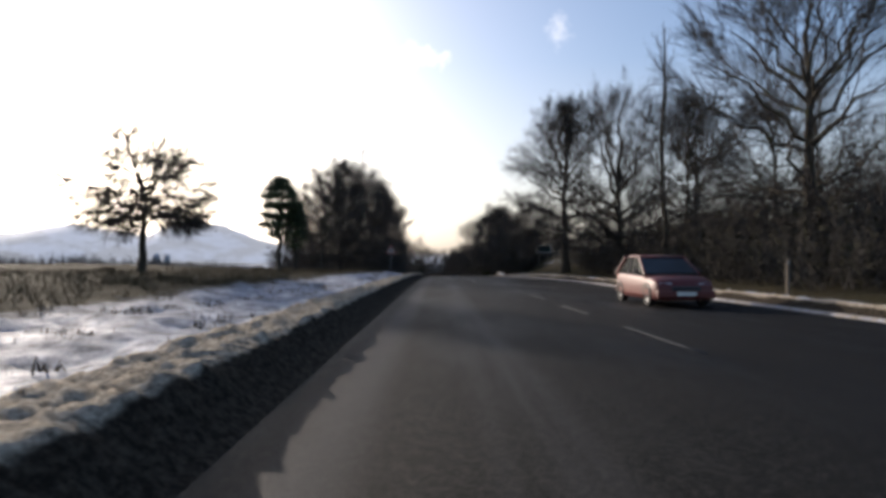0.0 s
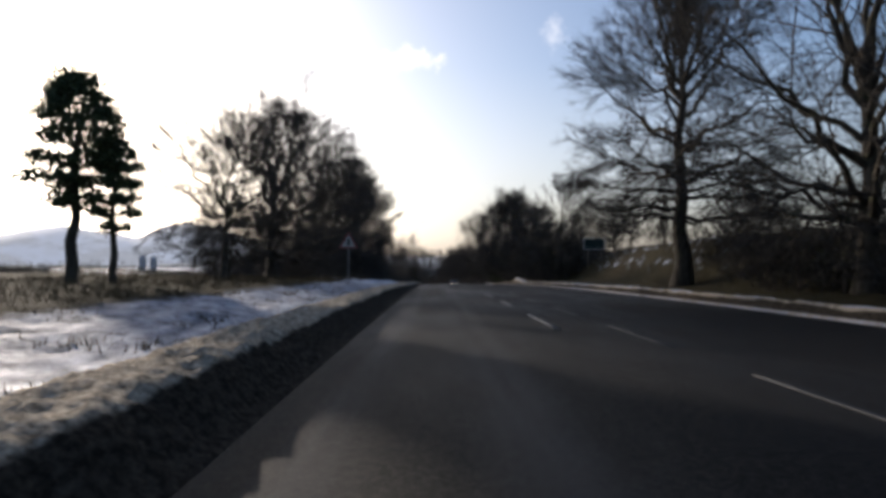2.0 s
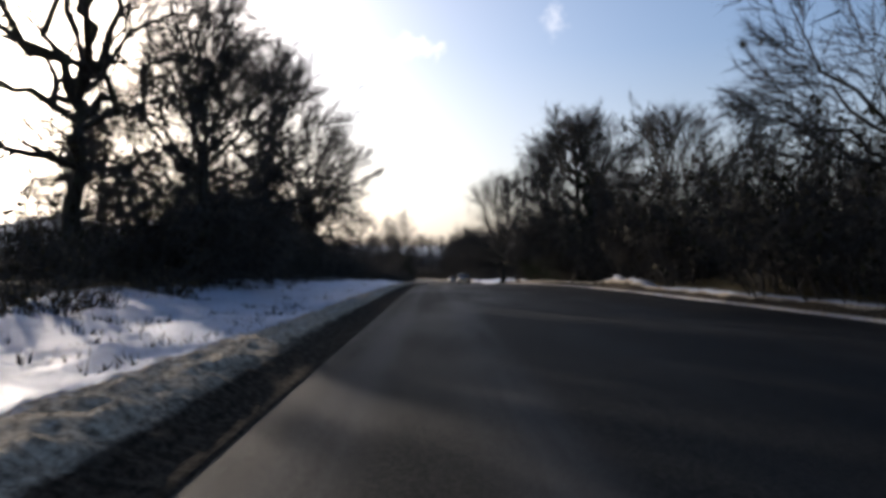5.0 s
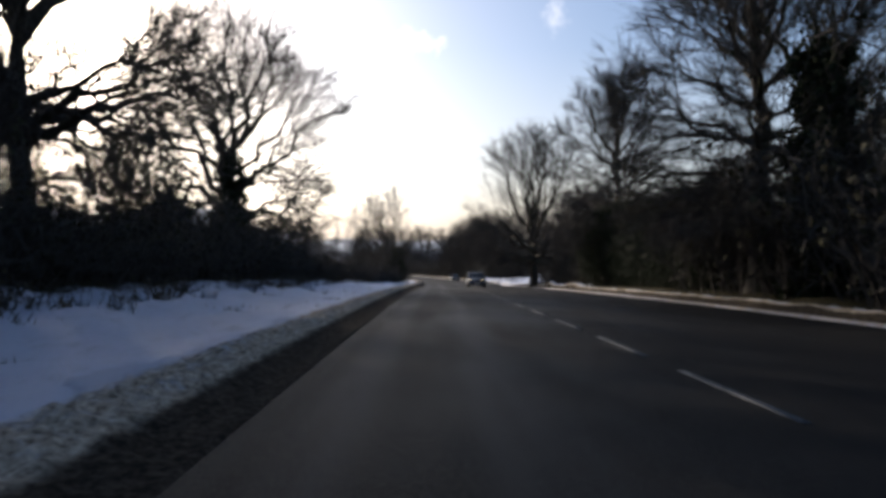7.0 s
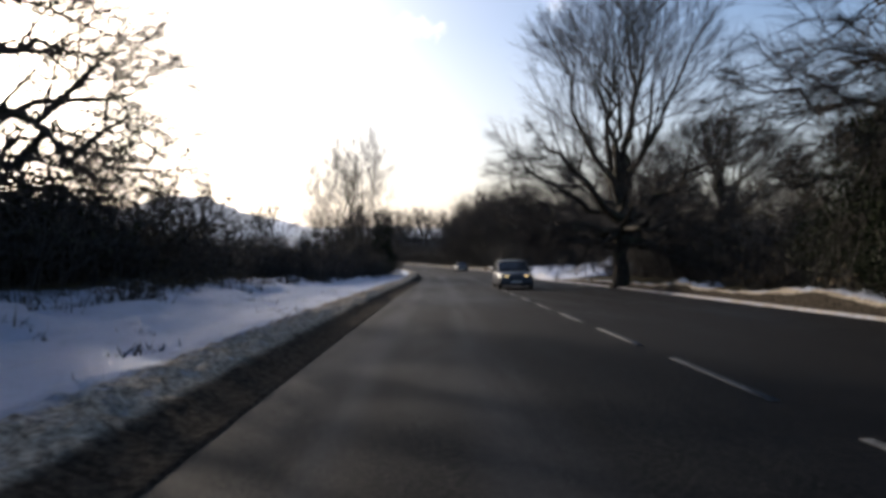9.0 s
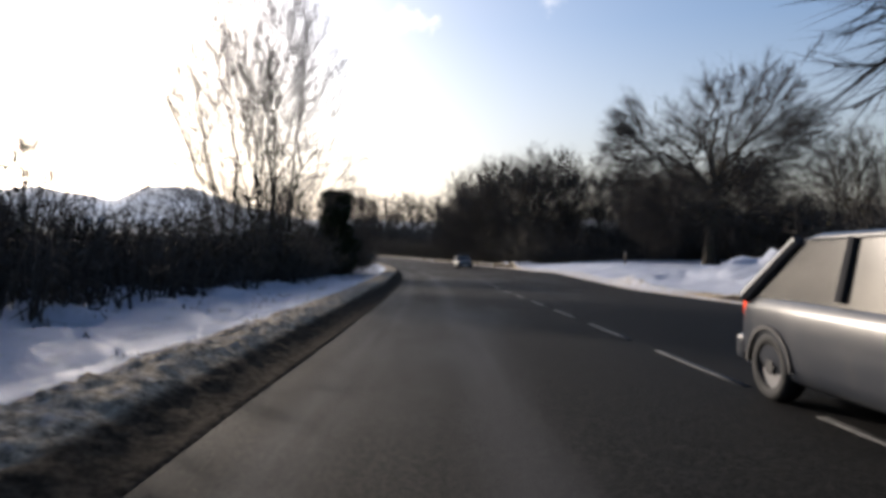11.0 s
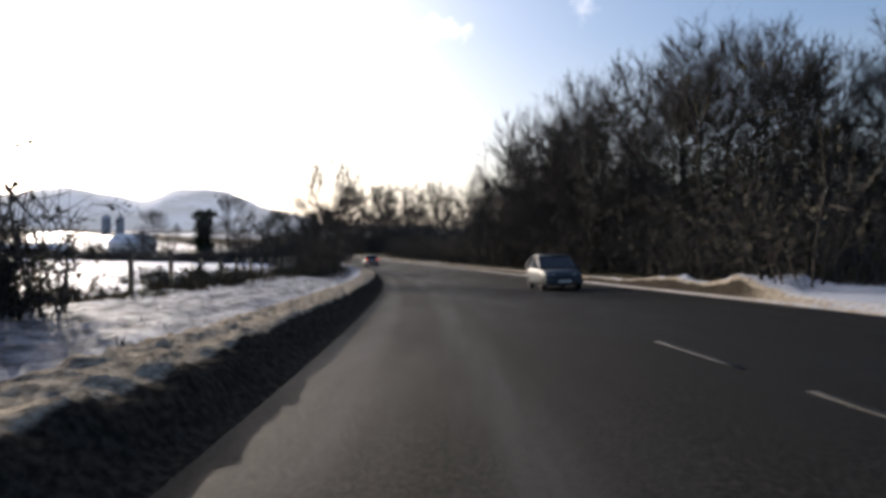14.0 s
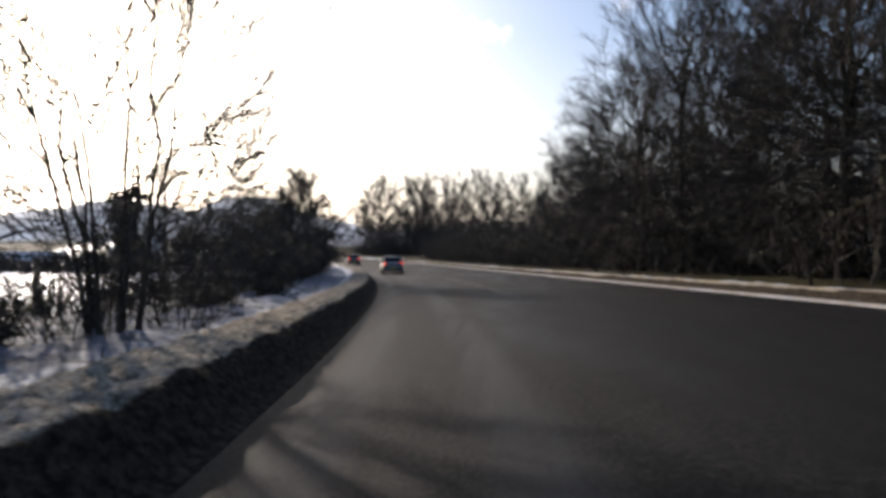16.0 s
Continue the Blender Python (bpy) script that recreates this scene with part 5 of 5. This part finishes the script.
# warning sign on its post
def warning_sign(y, u):
    root = empty("warning_sign", "triangular red-bordered warning sign on a grey post", "road sign")
    part("post", rod((0, 0, -0.3), (0, 0, 2.75), 0.038), STEEL, root)

    def tri(side, thick, y0, lift=0.0):
        bm = bmesh.new()
        h = side * 0.866
        pts = [(-side / 2, -h / 3), (side / 2, -h / 3), (0, h * 2 / 3)]
        f = bm.faces.new([bm.verts.new((x, y0, 2.42 + z + lift)) for x, z in pts])
        e = bmesh.ops.extrude_face_region(bm, geom=[f])
        bmesh.ops.translate(bm, vec=(0, thick, 0), verts=[v for v in e["geom"] if isinstance(v, bmesh.types.BMVert)])
        bmesh.ops.recalc_face_normals(bm, faces=bm.faces[:])
        return bm
    plate = part("plate", tri(1.1, 0.02, -0.060), SIGN_RED, root, "red triangular border")
    part("face", tri(0.76, 0.008, -0.070), SIGN_WHITE, plate, "white sign face")
    part("symbol", box((0.16, 0.012, 0.34), (0, -0.074, 2.45), 0.004), SIGN_BLACK, plate, "black sign symbol")
    root.matrix_basis = Matrix.Translation(place(y, u)) @ Matrix.Rotation(0.12, 4, "Z")


warning_sign(64.7, -4.9)


def notice_board(y, u):
    root = empty("notice_board", "dark green framed board on short posts on the bank", "sign board")
    part("panel", box((1.72, 0.05, 0.86), (0, 0, 1.72)), SIGN_GREEN, root, "dark green panel")
    for s in (-1, 1):
        part("frame", box((0.12, 0.09, 1.08), (s * 0.90, 0, 1.72), 0.01), SIGN_WHITE, root, "pale frame side")
        part("frame", box((1.67, 0.09, 0.10), (0, 0, 1.72 + s * 0.48), 0.01), SIGN_WHITE, root, "pale frame edge")
        part("post", box((0.10, 0.10, 1.9), (s * 0.55, 0.10, 0.55), 0.01), OLD_WOOD, root)
    root.matrix_basis = Matrix.Translation(place(y, u)) @ Matrix.Rotation(-0.08, 4, "Z")


notice_board(84.5, 14.0)


def shelter(y, u):
    root = empty("timber_shelter", "open timber shelter with a flat slab roof on the bank", "shelter")
    part("roof", box((2.3, 1.3, 0.14), (0, 0, 1.62), 0.02), SIGN_BLACK, root, "dark flat roof slab")
    for sx in (-1, 1):
        for sy in (-1, 1):
            part("post", box((0.10, 0.10, 1.95), (sx * 0.66 + sy * 0.13, sy * 0.45, 0.58), 0.01), OLD_WOOD, root)
    part("rail", box((1.9, 0.06, 0.08), (0, -0.56, 0.42), 0.01), OLD_WOOD, root)
    root.matrix_basis = Matrix.Translation(place(y, u, -0.1)) @ Matrix.Rotation(-0.1, 4, "Z")


shelter(79.3, 15.0)


def marker_post(y, u, high=1.0):
    root = empty("marker_post", "slim weathered marker post with a small reflector", "post")
    part("shaft", box((0.10, 0.06, high + 0.3), (0, 0, high / 2 - 0.15), 0.012), OLD_WOOD, root)
    part("reflector", box((0.07, 0.012, 0.10), (0, -0.034, high - 0.14), 0.003), SIGN_WHITE, root, "white reflector")
    root.matrix_basis = Matrix.Translation(place(y, u, 0.1))


for y, u in ((19.5, 10.9), (207.0, 15.5)):
    marker_post(y, u, 1.0)


# field fence on the low side of the bend
fence = empty("field_fence", "weathered post and wire fence beside the snowy field", "fence")
fence_y = [221.0, 224.0, 227.0, 230.0, 232.6, 235.0, 238.0, 241.2, 244.5, 248.0, 251.5, 255.0]
rf = random.Random(3)
heads = []
for y in fence_y:
    p = place(y, -8.2)
    lean = rf.uniform(-0.10, 0.10)
    q = p + Vector((lean, rf.uniform(-0.05, 0.05), 1.12))
    part("post", rod(p - Vector((0, 0, 0.35)), q, 0.085, 0.075, 8), OLD_WOOD, fence)
    heads.append((p, q))
part("strut", rod(place(229.4, -7.6, -0.1), heads[3][1] - Vector((0, 0, 0.15)), 0.06, 0.055, 8), OLD_WOOD, fence, "leaning brace post")
part("strut", rod(place(233.6, -7.7, -0.1), heads[5][1] - Vector((0, 0, 0.15)), 0.06, 0.055, 8), OLD_WOOD, fence, "leaning brace post")
for (p0, q0), (p1, q1) in zip(heads, heads[1:]):
    for k in (0.45, 0.70, 0.93):
        part("wire", rod(p0.lerp(q0, k), p1.lerp(q1, k), 0.006, 0.006, 4), STEEL, fence)


def house(y, u, long, deep, eaves, ridge, turn, wall_mat, label):
    root = empty("farm_building", label, "building")
    part("wall", box((long, deep, eaves + 1.0), (0, 0, eaves / 2 - 0.5)), wall_mat, root)
    bm = bmesh.new()
    hl, hd = long / 2 + 0.3, deep / 2 + 0.35
    pts = [(-hl, -hd, eaves - 0.1), (-hl, 0, ridge), (-hl, hd, eaves - 0.1), (-hl, hd, eaves + 0.06), (-hl, 0, ridge + 0.22), (-hl, -hd, eaves + 0.06)]
    a = [bm.verts.new(p) for p in pts]
    b = [bm.verts.new((hl, p[1], p[2])) for p in pts]
    for i in range(6):
        bm.faces.new((a[i], a[(i + 1) % 6], b[(i + 1) % 6], b[i]))
    bm.faces.new(a[::-1])
    bm.faces.new(b)
    bmesh.ops.recalc_face_normals(bm, faces=bm.faces[:])
    roof = part("roof", bm, ROOF_SNOW, root, "snow-covered pitched roof")
    for s in (-1, 1):
        tri = [(-deep / 2, eaves - 0.1), (deep / 2, eaves - 0.1), (0, ridge - 0.02)]
        part("gable", loft([[(s * (long / 2 - 0.25), p, q) for p, q in tri], [(s * long / 2, p, q) for p, q in tri]]), wall_mat, root)
    part("chimney", box((0.6, 0.6, 1.4), (long * 0.3, 0, ridge + 0.4), 0.02), BRICK, roof)
    n = max(2, int(long / 3.5))
    for i in range(n):
        x = (i + 0.5) / n * long - long / 2
        w = part("window", box((1.1, 0.10, 1.1), (x, -deep / 2 - 0.02, eaves * 0.55), 0.01), SIGN_WHITE, root)
        part("pane", box((0.9, 0.05, 0.9), (x, -deep / 2 - 0.06, eaves * 0.55)), PANE, w)
    part("door", box((0.95, 0.08, 2.0), (long * 0.12, -deep / 2 - 0.02, 1.0), 0.01), DARK_PAINT, root)
    root.matrix_basis = Matrix.Translation(place(y, u)) @ Matrix.Rotation(turn, 4, "Z")


house(372.0, -66.0, 20.0, 7.5, 2.6, 4.4, 0.15, OLD_WOOD, "low timber farm building with a snowy roof")
house(384.0, -104.0, 12.0, 8.0, 4.6, 7.2, 0.3, RENDERED, "pale farmhouse with a snowy roof")
house(392.0, -36.0, 11.0, 8.0, 4.6, 7.0, -0.2, RENDERED, "pale house with a snowy roof behind trees")


# ---- far tower blocks ----
# wall colour is paled and blued to stand in for distance haze
HAZY_WALL = plain("haze_pale_wall", (0.50, 0.51, 0.54), 0.9, 0, 0.08, 0.3)


def tower_block(x, y, wide, deep, high, base):
    """A slab of flats far off, with bands of windows storey by storey."""
    root = empty("tower_block", "tower block paled by haze far across the valley", "building", "tower blocks")
    part("wall", box((wide, deep, high + 20), (0, 0, high / 2 - 10)), HAZY_WALL, root)
    part("roof", box((wide + 0.6, deep + 0.6, 0.8), (0, 0, high + 0.4)), HAZY_WALL, root)
    part("plant_room", box((wide * 0.4, deep * 0.5, 2.4), (0, 0, high + 2.0)), HAZY_WALL, root)
    for k in range(int(high / 2.8)):
        for i in range(4):
            part("window", box((wide * 0.18, 0.2, 1.3), ((i - 1.5) * wide * 0.23, -deep / 2 - 0.05, 1.6 + k * 2.8)), PANE, root)
    root.matrix_basis = Matrix.Translation(Vector((x, y, base))) @ Matrix.Rotation(0.45, 4, "Z")


tower_block(-434.0, 990.0, 10.5, 10.0, 25.0, -12.0)
tower_block(-421.0, 998.0, 9.5, 10.0, 24.0, -12.0)
